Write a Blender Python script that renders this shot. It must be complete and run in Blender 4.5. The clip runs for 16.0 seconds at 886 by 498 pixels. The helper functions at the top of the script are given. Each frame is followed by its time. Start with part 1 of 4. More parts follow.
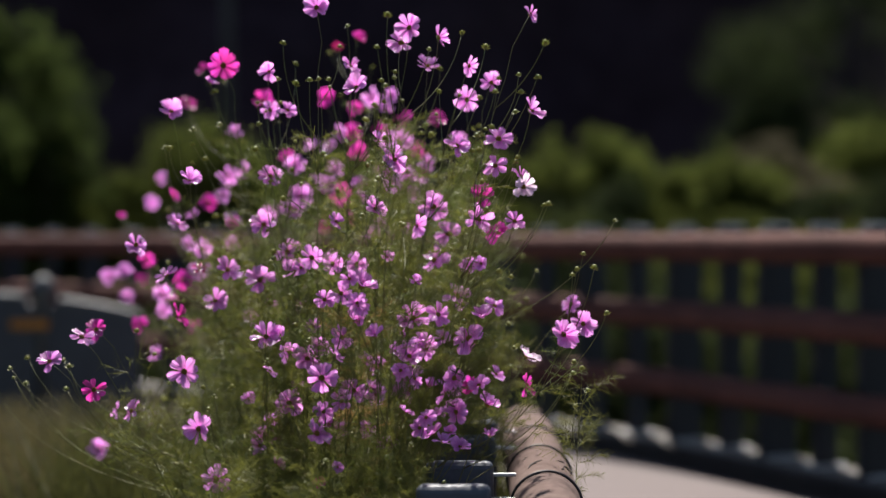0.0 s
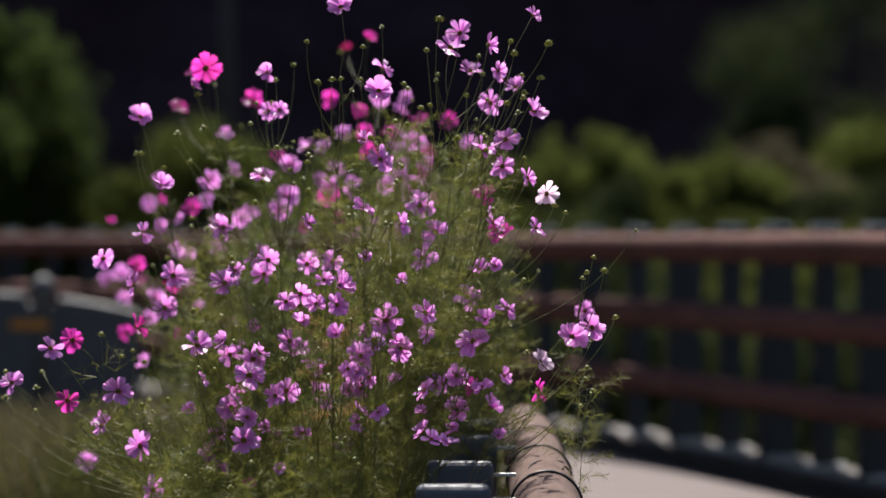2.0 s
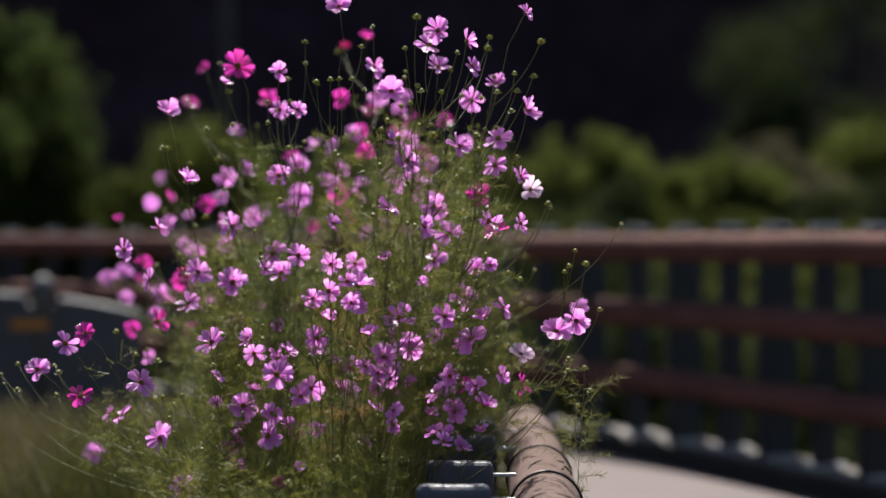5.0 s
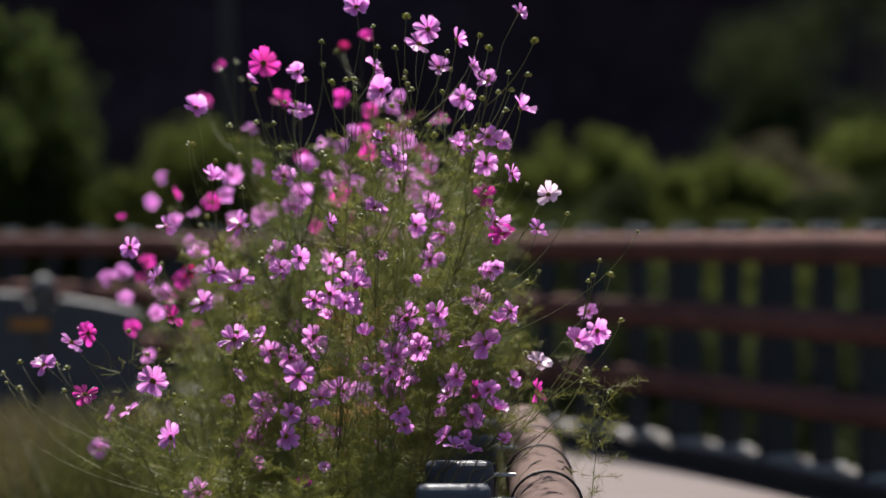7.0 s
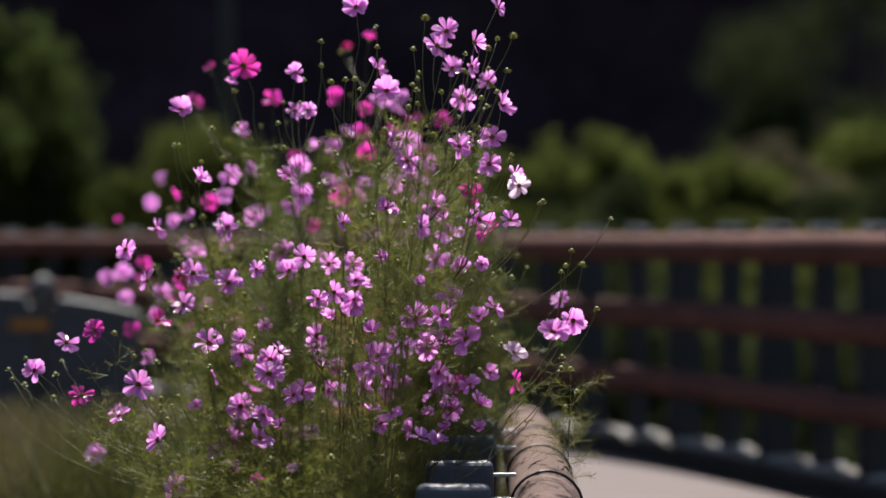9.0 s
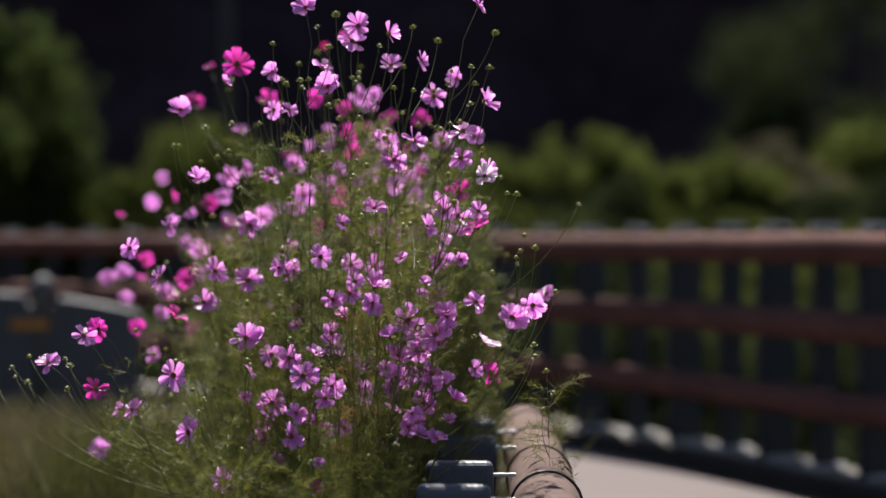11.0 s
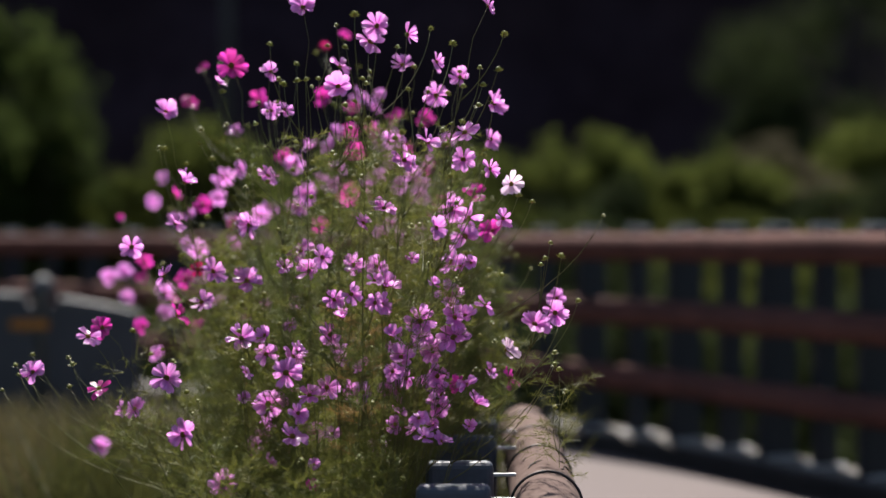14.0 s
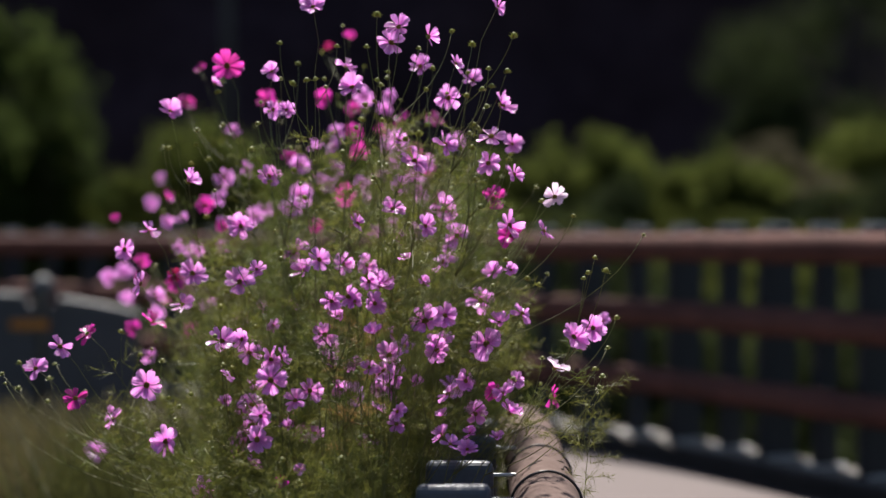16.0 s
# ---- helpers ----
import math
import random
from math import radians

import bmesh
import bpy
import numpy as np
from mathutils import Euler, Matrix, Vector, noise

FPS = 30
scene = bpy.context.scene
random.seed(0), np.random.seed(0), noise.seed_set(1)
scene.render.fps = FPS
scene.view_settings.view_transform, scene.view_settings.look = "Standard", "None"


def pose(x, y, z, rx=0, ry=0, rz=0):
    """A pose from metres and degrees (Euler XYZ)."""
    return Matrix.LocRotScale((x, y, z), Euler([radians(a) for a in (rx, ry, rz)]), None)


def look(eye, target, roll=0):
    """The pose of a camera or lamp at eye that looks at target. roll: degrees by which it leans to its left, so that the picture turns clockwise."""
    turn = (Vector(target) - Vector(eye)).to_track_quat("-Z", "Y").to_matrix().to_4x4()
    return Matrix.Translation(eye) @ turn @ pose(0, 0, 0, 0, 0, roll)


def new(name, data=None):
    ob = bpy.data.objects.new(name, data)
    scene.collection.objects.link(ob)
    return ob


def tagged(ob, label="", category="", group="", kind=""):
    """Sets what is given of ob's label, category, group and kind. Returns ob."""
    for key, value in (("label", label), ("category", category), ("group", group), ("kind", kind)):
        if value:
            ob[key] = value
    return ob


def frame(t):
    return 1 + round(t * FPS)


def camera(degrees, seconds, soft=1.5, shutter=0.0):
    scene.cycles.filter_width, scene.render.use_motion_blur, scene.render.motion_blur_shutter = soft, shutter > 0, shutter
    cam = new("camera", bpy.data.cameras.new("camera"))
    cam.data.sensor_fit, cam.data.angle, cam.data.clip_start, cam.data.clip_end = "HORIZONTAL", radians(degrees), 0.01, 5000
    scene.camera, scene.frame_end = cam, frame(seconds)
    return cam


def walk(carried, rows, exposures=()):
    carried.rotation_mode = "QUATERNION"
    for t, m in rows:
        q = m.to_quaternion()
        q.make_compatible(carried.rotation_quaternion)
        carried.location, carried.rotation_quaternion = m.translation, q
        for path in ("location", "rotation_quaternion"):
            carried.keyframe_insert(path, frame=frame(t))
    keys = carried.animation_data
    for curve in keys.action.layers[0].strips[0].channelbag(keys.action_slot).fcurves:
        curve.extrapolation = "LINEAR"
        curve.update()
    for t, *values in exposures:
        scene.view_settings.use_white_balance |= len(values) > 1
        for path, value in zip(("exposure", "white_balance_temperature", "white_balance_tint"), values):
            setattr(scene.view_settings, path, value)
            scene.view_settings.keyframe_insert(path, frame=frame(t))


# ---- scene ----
# ---------------------------------------------------------------- camera
cam = camera(32.0, 16.0, soft=1.5)
cam.data.dof.use_dof = True
cam.data.dof.focus_distance = 3.5
cam.data.dof.aperture_fstop = 1.1
EYE = look((0, 0, 1.25), (0, 10, 1.188))
walk(cam, [(0, EYE), (16.0, EYE)], [(0, 1.25), (16.0, 1.25)])

# ---------------------------------------------------------------- light
SUN_UP, SUN_TURN = 57, -5          # degrees above the horizon; degrees from +Y towards +X
world = bpy.data.worlds.new("sky")
scene.world = world
world.use_nodes = True
sky = world.node_tree.nodes.new("ShaderNodeTexSky")
sky.sky_type, sky.sun_disc = "NISHITA", False
sky.sun_elevation, sky.sun_rotation = radians(SUN_UP), radians(SUN_TURN)
back = world.node_tree.nodes["Background"]
back.inputs["Strength"].default_value = 0.052
world.node_tree.links.new(sky.outputs[0], back.inputs["Color"])
sun = new("sun", bpy.data.lights.new("sun", "SUN"))
sun.data.energy, sun.data.angle, sun.data.color = 5.0, radians(0.5), (1.0, 0.95, 0.88)
toward = Vector((math.sin(radians(SUN_TURN)) * math.cos(radians(SUN_UP)),
                 math.cos(radians(SUN_TURN)) * math.cos(radians(SUN_UP)), math.sin(radians(SUN_UP))))
sun.matrix_world = look(toward * 60, (0, 0, 0))


# ---------------------------------------------------------------- materials
def material(name, colour, dark, rough=0.7, grain=40.0, stain=3.0, bump=0.3, metal=0.0, through_light=0.0,
             spread=0.0, gloss=0.4):
    """A surface whose colour varies between two tones at two scales, with relief; spread varies it from piece to piece."""
    m = bpy.data.materials.new(name)
    m.use_nodes = True
    n, l = m.node_tree.nodes, m.node_tree.links
    p = n["Principled BSDF"]
    co = n.new("ShaderNodeTexCoord")
    fine, broad = n.new("ShaderNodeTexNoise"), n.new("ShaderNodeTexNoise")
    fine.inputs["Scale"].default_value, fine.inputs["Detail"].default_value = grain, 6
    broad.inputs["Scale"].default_value, broad.inputs["Detail"].default_value = stain, 3
    for t in (fine, broad):
        l.new(co.outputs["Object"], t.inputs["Vector"])
    add = n.new("ShaderNodeMath")
    add.operation = "ADD"
    l.new(fine.outputs["Fac"], add.inputs[0])
    l.new(broad.outputs["Fac"], add.inputs[1])
    ramp = n.new("ShaderNodeMapRange")
    ramp.inputs["From Min"].default_value, ramp.inputs["From Max"].default_value = 0.7, 1.3
    l.new(add.outputs[0], ramp.inputs["Value"])
    mix = n.new("ShaderNodeMix")
    mix.data_type = "RGBA"
    mix.inputs["A"].default_value, mix.inputs["B"].default_value = (*dark, 1), (*colour, 1)
    l.new(ramp.outputs[0], mix.inputs["Factor"])
    out = mix.outputs["Result"]
    if spread:
        info, geo = n.new("ShaderNodeObjectInfo"), n.new("ShaderNodeNewGeometry")
        both = n.new("ShaderNodeMath")
        both.operation = "ADD"
        l.new(info.outputs["Random"], both.inputs[0])
        l.new(geo.outputs["Random Per Island"], both.inputs[1])
        hsv, val = n.new("ShaderNodeHueSaturation"), n.new("ShaderNodeMapRange")
        val.inputs["From Max"].default_value = 2.0
        val.inputs["To Min"].default_value, val.inputs["To Max"].default_value = 1 - spread, 1 + spread
        l.new(both.outputs[0], val.inputs["Value"])
        l.new(val.outputs[0], hsv.inputs["Value"])
        l.new(out, hsv.inputs["Color"])
        out = hsv.outputs["Color"]
    l.new(out, p.inputs["Base Color"])
    p.inputs["Roughness"].default_value, p.inputs["Metallic"].default_value = rough, metal
    p.inputs["Specular IOR Level"].default_value = gloss
    if bump:
        b = n.new("ShaderNodeBump")
        b.inputs["Strength"].default_value, b.inputs["Distance"].default_value = bump, 0.004
        l.new(fine.outputs["Fac"], b.inputs["Height"])
        l.new(b.outputs["Normal"], p.inputs["Normal"])
    if through_light:
        tr, ms = n.new("ShaderNodeBsdfTranslucent"), n.new("ShaderNodeMixShader")
        l.new(out, tr.inputs["Color"])
        ms.inputs["Fac"].default_value = through_light
        l.new(p.outputs[0], ms.inputs[1])
        l.new(tr.outputs[0], ms.inputs[2])
        l.new(ms.outputs[0], n["Material Output"].inputs["Surface"])
    return m


def petal_material(name, tip, root):
    """Thin petal: fine veins along its length, deeper towards the root, light shines through."""
    m = bpy.data.materials.new(name)
    m.use_nodes = True
    n, l = m.node_tree.nodes, m.node_tree.links
    p = n["Principled BSDF"]
    co, sep = n.new("ShaderNodeTexCoord"), n.new("ShaderNodeSeparateXYZ")
    l.new(co.outputs["Object"], sep.inputs[0])
    along = n.new("ShaderNodeMapRange")
    along.inputs["From Min"].default_value, along.inputs["From Max"].default_value = 0.15, 0.75
    l.new(sep.outputs["X"], along.inputs["Value"])
    squash, veins = n.new("ShaderNodeMapping"), n.new("ShaderNodeTexNoise")
    squash.inputs["Scale"].default_value = (1.5, 26, 1)
    veins.inputs["Scale"].default_value = 1.0
    l.new(co.outputs["Object"], squash.inputs["Vector"])
    l.new(squash.outputs[0], veins.inputs["Vector"])
    mix = n.new("ShaderNodeMix")
    mix.data_type = "RGBA"
    mix.inputs["A"].default_value, mix.inputs["B"].default_value = (*root, 1), (*tip, 1)
    l.new(along.outputs[0], mix.inputs["Factor"])
    info, hsv, val, hue = (n.new("ShaderNodeObjectInfo"), n.new("ShaderNodeHueSaturation"),
                           n.new("ShaderNodeMapRange"), n.new("ShaderNodeMapRange"))
    val.inputs["From Min"].default_value, val.inputs["From Max"].default_value = 0.35, 0.65
    val.inputs["To Min"].default_value, val.inputs["To Max"].default_value = 0.8, 1.12
    l.new(veins.outputs["Fac"], val.inputs["Value"])
    l.new(val.outputs[0], hsv.inputs["Value"])
    hue.inputs["To Min"].default_value, hue.inputs["To Max"].default_value = 0.485, 0.51
    l.new(info.outputs["Random"], hue.inputs["Value"])
    l.new(hue.outputs[0], hsv.inputs["Hue"])
    l.new(mix.outputs["Result"], hsv.inputs["Color"])
    l.new(hsv.outputs[0], p.inputs["Base Color"])
    p.inputs["Roughness"].default_value = 0.26
    p.inputs["Specular IOR Level"].default_value = 1.0
    bump = n.new("ShaderNodeBump")
    bump.inputs["Strength"].default_value, bump.inputs["Distance"].default_value = 0.4, 0.03
    l.new(veins.outputs["Fac"], bump.inputs["Height"])
    l.new(bump.outputs[0], p.inputs["Normal"])
    tr, ms = n.new("ShaderNodeBsdfTranslucent"), n.new("ShaderNodeMixShader")
    l.new(hsv.outputs[0], tr.inputs["Color"])
    ms.inputs["Fac"].default_value = 0.62
    l.new(p.outputs[0], ms.inputs[1])
    l.new(tr.outputs[0], ms.inputs[2])
    l.new(ms.outputs[0], n["Material Output"].inputs["Surface"])
    return m


PETAL = {
    "pink": petal_material("pink_petal", (0.95, 0.38, 0.91), (0.74, 0.15, 0.62)),
    "violet": petal_material("violet_petal", (0.84, 0.37, 0.90), (0.62, 0.16, 0.64)),
    "magenta": petal_material("magenta_petal", (0.78, 0.06, 0.46), (0.52, 0.02, 0.24)),
    "pale": petal_material("pale_petal", (0.88, 0.66, 0.84), (0.80, 0.52, 0.72)),
    "crimson": petal_material("crimson_petal", (0.45, 0.02, 0.12), (0.28, 0.01, 0.06)),
}
M_DISC = material("flower_disc", (0.42, 0.26, 0.03), (0.10, 0.05, 0.01), 0.9, 400, 60, 1.0)
M_STEM = material("cosmos_stem", (0.15, 0.16, 0.045), (0.085, 0.07, 0.03), 0.6, 60, 5, 0.2, through_light=0.2)
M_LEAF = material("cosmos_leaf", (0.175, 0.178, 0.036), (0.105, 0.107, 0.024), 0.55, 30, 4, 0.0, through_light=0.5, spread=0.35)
# shaded copy of cosmos_leaf: dims the rear shoots, also mixed in at random
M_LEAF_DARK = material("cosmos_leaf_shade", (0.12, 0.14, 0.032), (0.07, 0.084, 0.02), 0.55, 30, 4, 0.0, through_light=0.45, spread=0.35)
M_LEAF_DRY = material("cosmos_leaf_dry", (0.27, 0.17, 0.06), (0.16, 0.09, 0.035), 0.7, 30, 4, 0.0, through_light=0.4, spread=0.35)
M_BUD = material("bud", (0.24, 0.24, 0.05), (0.12, 0.13, 0.03), 0.55, 120, 20, 0.3, through_light=0.2)
M_LOG = material("faux_log", (0.138, 0.100, 0.089), (0.098, 0.068, 0.060), 0.9, 45, 5, 0.5, gloss=0.05)
M_RAIL = material("brown_rail", (0.105, 0.044, 0.036), (0.058, 0.025, 0.021), 0.85, 45, 4, 0.5, gloss=0.15)
M_CRACK = material("log_crack", (0.025, 0.02, 0.018), (0.015, 0.012, 0.012), 0.9, 60, 8, 0.2)
M_BAND = material("band_steel", (0.05, 0.045, 0.045), (0.025, 0.022, 0.022), 0.5, 120, 20, 0.2, metal=0.6)
M_POST = material("post_paint", (0.013, 0.015, 0.025), (0.008, 0.009, 0.016), 0.55, 70, 5, 0.2, gloss=0.3)
# lighter copy of the post paint: sky light on the near posts, in colour
M_POST_LIT = material("skylit_post_paint", (0.045, 0.054, 0.075), (0.030, 0.036, 0.052), 0.5, 70, 5, 0.25, gloss=0.5)
M_STEEL = material("galvanised", (0.5, 0.5, 0.5), (0.32, 0.32, 0.33), 0.45, 90, 12, 0.2, metal=0.7)
M_PATH = material("path_concrete", (0.114, 0.090, 0.087), (0.092, 0.072, 0.069), 0.9, 60, 0.9, 0.4)
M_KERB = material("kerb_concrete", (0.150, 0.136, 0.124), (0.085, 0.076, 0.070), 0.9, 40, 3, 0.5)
# next two: the fence's shade on path and kerb, painted as dark colour
M_SHADE_STRIP = material("shade_strip", (0.022, 0.017, 0.015), (0.013, 0.010, 0.009), 0.95, 80, 3, 0.5, gloss=0.1)
M_SHADE_EDGE = material("shaded_kerb_edge", (0.036, 0.030, 0.027), (0.022, 0.018, 0.016), 0.95, 60, 4, 0.5, gloss=0.1)
M_SOIL = material("grassy_soil", (0.024, 0.028, 0.009), (0.014, 0.015, 0.006), 1.0, 9, 0.5, 0.6, gloss=0.0)
M_GRASS = material("dry_grass", (0.165, 0.135, 0.062), (0.085, 0.075, 0.034), 0.7, 20, 2, 0.0, through_light=0.35, spread=0.4)
M_VERGE = material("verge_grass", (0.085, 0.085, 0.025), (0.045, 0.048, 0.014), 0.7, 20, 2, 0.0, through_light=0.35, spread=0.4)
M_GREEN = material("shrub_leaf", (0.086, 0.102, 0.024), (0.052, 0.064, 0.016), 0.9, 3, 0.6, 0.0, gloss=0.03, through_light=0.55, spread=0.4)
M_DEEP = material("tree_leaf", (0.050, 0.068, 0.018), (0.030, 0.042, 0.012), 0.9, 3, 0.5, 0.0, gloss=0.03, through_light=0.5, spread=0.4)
M_DIM = material("hillside_leaf", (0.040, 0.052, 0.020), (0.022, 0.029, 0.012), 0.9, 3, 0.5, 0.0, gloss=0.03, through_light=0.3, spread=0.4)
M_TAN = material("dry_leaf", (0.13, 0.112, 0.072), (0.08, 0.07, 0.042), 0.9, 3, 0.6, 0.0, gloss=0.03, through_light=0.3, spread=0.3)
M_BARK = material("bark", (0.11, 0.085, 0.06), (0.05, 0.04, 0.03), 0.9, 30, 4, 0.8)
# the slope's deep shade is partly in this purplish near-black colour
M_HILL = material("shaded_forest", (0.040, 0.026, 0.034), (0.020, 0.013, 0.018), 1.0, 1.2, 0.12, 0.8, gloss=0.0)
M_PANEL = material("panel_paint", (0.048, 0.046, 0.056), (0.032, 0.031, 0.038), 0.55, 50, 4, 0.2)
M_CAPS = material("post_cap_paint", (0.20, 0.23, 0.235), (0.13, 0.15, 0.155), 0.6, 60, 6, 0.2)
M_CAP = material("panel_cap", (0.085, 0.085, 0.09), (0.055, 0.055, 0.06), 0.6, 50, 4, 0.2)
M_ORANGE = material("reflector", (0.42, 0.15, 0.012), (0.28, 0.09, 0.01), 0.4, 90, 12, 0.3)
M_POLE = material("pole_wood", (0.05, 0.045, 0.045), (0.03, 0.027, 0.027), 0.9, 30, 1, 0.3)


# ---------------------------------------------------------------- building helpers
def mesh_of(name, verts, faces, mat, smooth=False):
    me = bpy.data.meshes.new(name)
    me.from_pydata([tuple(v) for v in verts], [], faces)
    me.materials.append(mat)
    if smooth:
        me.polygons.foreach_set("use_smooth", [True] * len(me.polygons))
    me.update()
    return me


def bm_mesh(name, bm, mat, smooth=False):
    me = bpy.data.meshes.new(name)
    bm.normal_update()
    bm.to_mesh(me)
    bm.free()
    me.materials.append(mat)
    if smooth:
        me.polygons.foreach_set("use_smooth", [True] * len(me.polygons))
    return me


def part(name, me, parent, label="", m=None, kind=""):
    ob = new(name, me)
    ob.parent = parent
    if m is not None:
        ob.matrix_basis = m
    return tagged(ob, label, kind=kind)


def thing(name, label, category, m=None, group="", kind=""):
    ob = new(name)
    ob.empty_display_size = 0.05
    if m is not None:
        ob.matrix_basis = m
    return tagged(ob, label, category, group, kind)


def box_mesh(name, sx, sy, sz, mat, bevel=0.004, seg=2):
    bm = bmesh.new()
    bmesh.ops.create_cube(bm, size=1)
    bmesh.ops.scale(bm, vec=(sx, sy, sz), verts=bm.verts)
    if bevel:
        bmesh.ops.bevel(bm, geom=bm.edges[:], offset=bevel, segments=seg, affect="EDGES", profile=0.6)
    return bm_mesh(name, bm, mat)


def tube(points, radii, sides=6, caps=True):
    """Vertices and faces of a tapered tube through the points."""
    pts = [Vector(p) for p in points]
    verts, faces = [], []
    for i, p in enumerate(pts):
        d = (pts[min(i + 1, len(pts) - 1)] - pts[max(i - 1, 0)]).normalized()
        a = d.orthogonal().normalized() if i == 0 else (a - d * a.dot(d)).normalized()
        b = d.cross(a)
        for k in range(sides):
            w = 2 * math.pi * k / sides
            verts.append(p + (a * math.cos(w) + b * math.sin(w)) * radii[i])
    for i in range(len(pts) - 1):
        for k in range(sides):
            j = (k + 1) % sides
            faces.append((i * sides + k, i * sides + j, (i + 1) * sides + j, (i + 1) * sides + k))
    if caps:
        faces.append(tuple(range(sides))[::-1])
        faces.append(tuple((len(pts) - 1) * sides + k for k in range(sides)))
    return verts, faces


def bezier(a, b, c, n=10):
    a, b, c = Vector(a), Vector(b), Vector(c)
    return [a * (1 - t) ** 2 + b * 2 * t * (1 - t) + c * t * t for t in (i / n for i in range(n + 1))]


def spline(points, step=0.05):
    """An even run of (point, direction) along a smooth curve through plan points."""
    pts = [Vector((p[0], p[1], 0)) for p in points]
    pts = [2 * pts[0] - pts[1]] + pts + [2 * pts[-1] - pts[-2]]
    dense = []
    for i in range(1, len(pts) - 2):
        p0, p1, p2, p3 = pts[i - 1:i + 3]
        for k in range(60):
            t = k / 60
            dense.append(0.5 * (2 * p1 + (p2 - p0) * t + (2 * p0 - 5 * p1 + 4 * p2 - p3) * t * t
                                + (3 * p1 - p0 - 3 * p2 + p3) * t ** 3))
    dense.append(pts[-2])
    run, left = [], 0.0
    for a, b in zip(dense, dense[1:]):
        d = (b - a).length
        while left <= d:
            run.append((a + (b - a) * (left / d), (b - a).normalized()))
            left += step
        left -= d
    return run


def ribbons(name, starts, ends, width, mat, rng, taper=0.4):
    """Many thin blades in one mesh, each from a start to an end."""
    s, e = np.asarray(starts), np.asarray(ends)
    side = np.cross(e - s, rng.normal(size=s.shape))
    side /= np.linalg.norm(side, axis=1, keepdims=True) + 1e-9
    w = width * rng.uniform(0.6, 1.3, (len(s), 1)) / 2
    v = np.stack([s - side * w, s + side * w, e + side * w * taper, e - side * w * taper], 1).reshape(-1, 3)
    faces = np.arange(len(v)).reshape(-1, 4)
    return mesh_of(name, v.tolist(), faces.tolist(), mat)


# ---------------------------------------------------------------- ground, path and hill
def grid_sheet(name, xs, ys, height, mat, smooth=True):
    verts = [(x, y, height(x, y)) for y in ys for x in xs]
    w = len(xs)
    faces = [(j * w + i, j * w + i + 1, (j + 1) * w + i + 1, (j + 1) * w + i)
             for j in range(len(ys) - 1) for i in range(w - 1)]
    return mesh_of(name, verts, faces, mat, smooth)


OUTER = [(5.2, -6.0), (4.7, 0.0), (4.1, 3.0), (3.55, 4.7), (2.78, 6.2), (2.0, 7.66), (0.93, 9.54), (-1.2, 11.6), (-3.7, 12.9), (-6.5, 13.6), (-9.5, 13.9)]
INNER = [(0.25, -6.0), (0.36, 1.0), (0.42, 4.2), (0.30, 6.0), (-0.75, 7.6), (-2.4, 8.9), (-4.8, 9.8), (-9.0, 10.3)]


def ground_height(x, y):
    over = (y - 9.5) * 0.84 + (x - 0.9) * 0.55 if x > -3 else (y - 13.2) * 0.95     # how far beyond the bend
    dip = 1.5 * max(0.0, min(1.0, (over - 0.5) / 2.5)) * max(0.0, min(1.0, (20 - y) / 3))
    u = max(0.0, min(1.0, (y - 15.5) / 8.5))
    bank = 1.75 * u * u * (3 - 2 * u)                                               # the weedy slope before the hill
    return -0.11 + 0.05 * noise.noise((x * 0.3, y * 0.3, 0)) + bank + 0.01 * min(max(0.0, y - 24), 20) - dip


xs = [-400, -120, -60, -30] + [i * 0.75 for i in range(-27, 28)] + [30, 60, 120, 400]
ys = [-300, -80, -30, -12] + [i * 0.75 for i in range(-8, 60)] + [60, 90, 200, 600]
ground = new("ground", grid_sheet("ground", xs, ys, ground_height, M_SOIL))
tagged(ground, "rough grassy soil around the walkway", "ground", kind="structure")

run = spline(OUTER, 0.1)
left_side = spline(INNER, 0.1)
bm = bmesh.new()
count = 120
rows_of = []
for i in range(count + 1):
    a = left_side[int(i / count * (len(left_side) - 1))][0]
    b = run[int(i / count * (len(run) - 1))][0]
    rows_of.append([bm.verts.new((*(a + (b - a) * (k / 8)).xy, 0.0)) for k in range(9)])
for r, s in zip(rows_of, rows_of[1:]):
    for k in range(8):
        bm.faces.new((r[k], r[k + 1], s[k + 1], s[k]))
path = new("path", bm_mesh("path", bm, M_PATH))
tagged(path, "pale pinkish concrete walkway bending away behind the flowers", "path", kind="structure")


def kerb_strip(name, line, inner, outer, z0, z1, mat=M_KERB):
    verts, faces = [], []
    for p, d in line:
        n = Vector((d.y, -d.x, 0))
        for off, z in ((inner, z0), (inner, z1 - 0.012), (inner + 0.012, z1), (outer - 0.012, z1), (outer, z1 - 0.012), (outer, z0)):
            verts.append(p + n * off + Vector((0, 0, z)))
    for i in range(len(line) - 1):
        for k in range(5):
            faces.append((i * 6 + k, i * 6 + k + 1, i * 6 + 7 + k, i * 6 + 6 + k))
    return new(name, mesh_of(name, verts, faces, mat))


# dark strip and kerb lip paint the shade band at the fence foot
tagged(kerb_strip("gutter", run, -0.34, -0.10, -0.2, 0.006, M_SHADE_STRIP), "dark strip along the kerb, fence shade put into its colour", "gutter", kind="structure")
tagged(kerb_strip("kerb_edge", run, -0.10, 0.05, -0.2, 0.05, M_SHADE_EDGE), "front edge of the kerb, darkened by painted shade", "kerb", kind="structure")
tagged(kerb_strip("kerb", run, 0.05, 0.32, -0.2, 0.06), "weathered grey concrete kerb under the fence", "kerb", kind="structure")


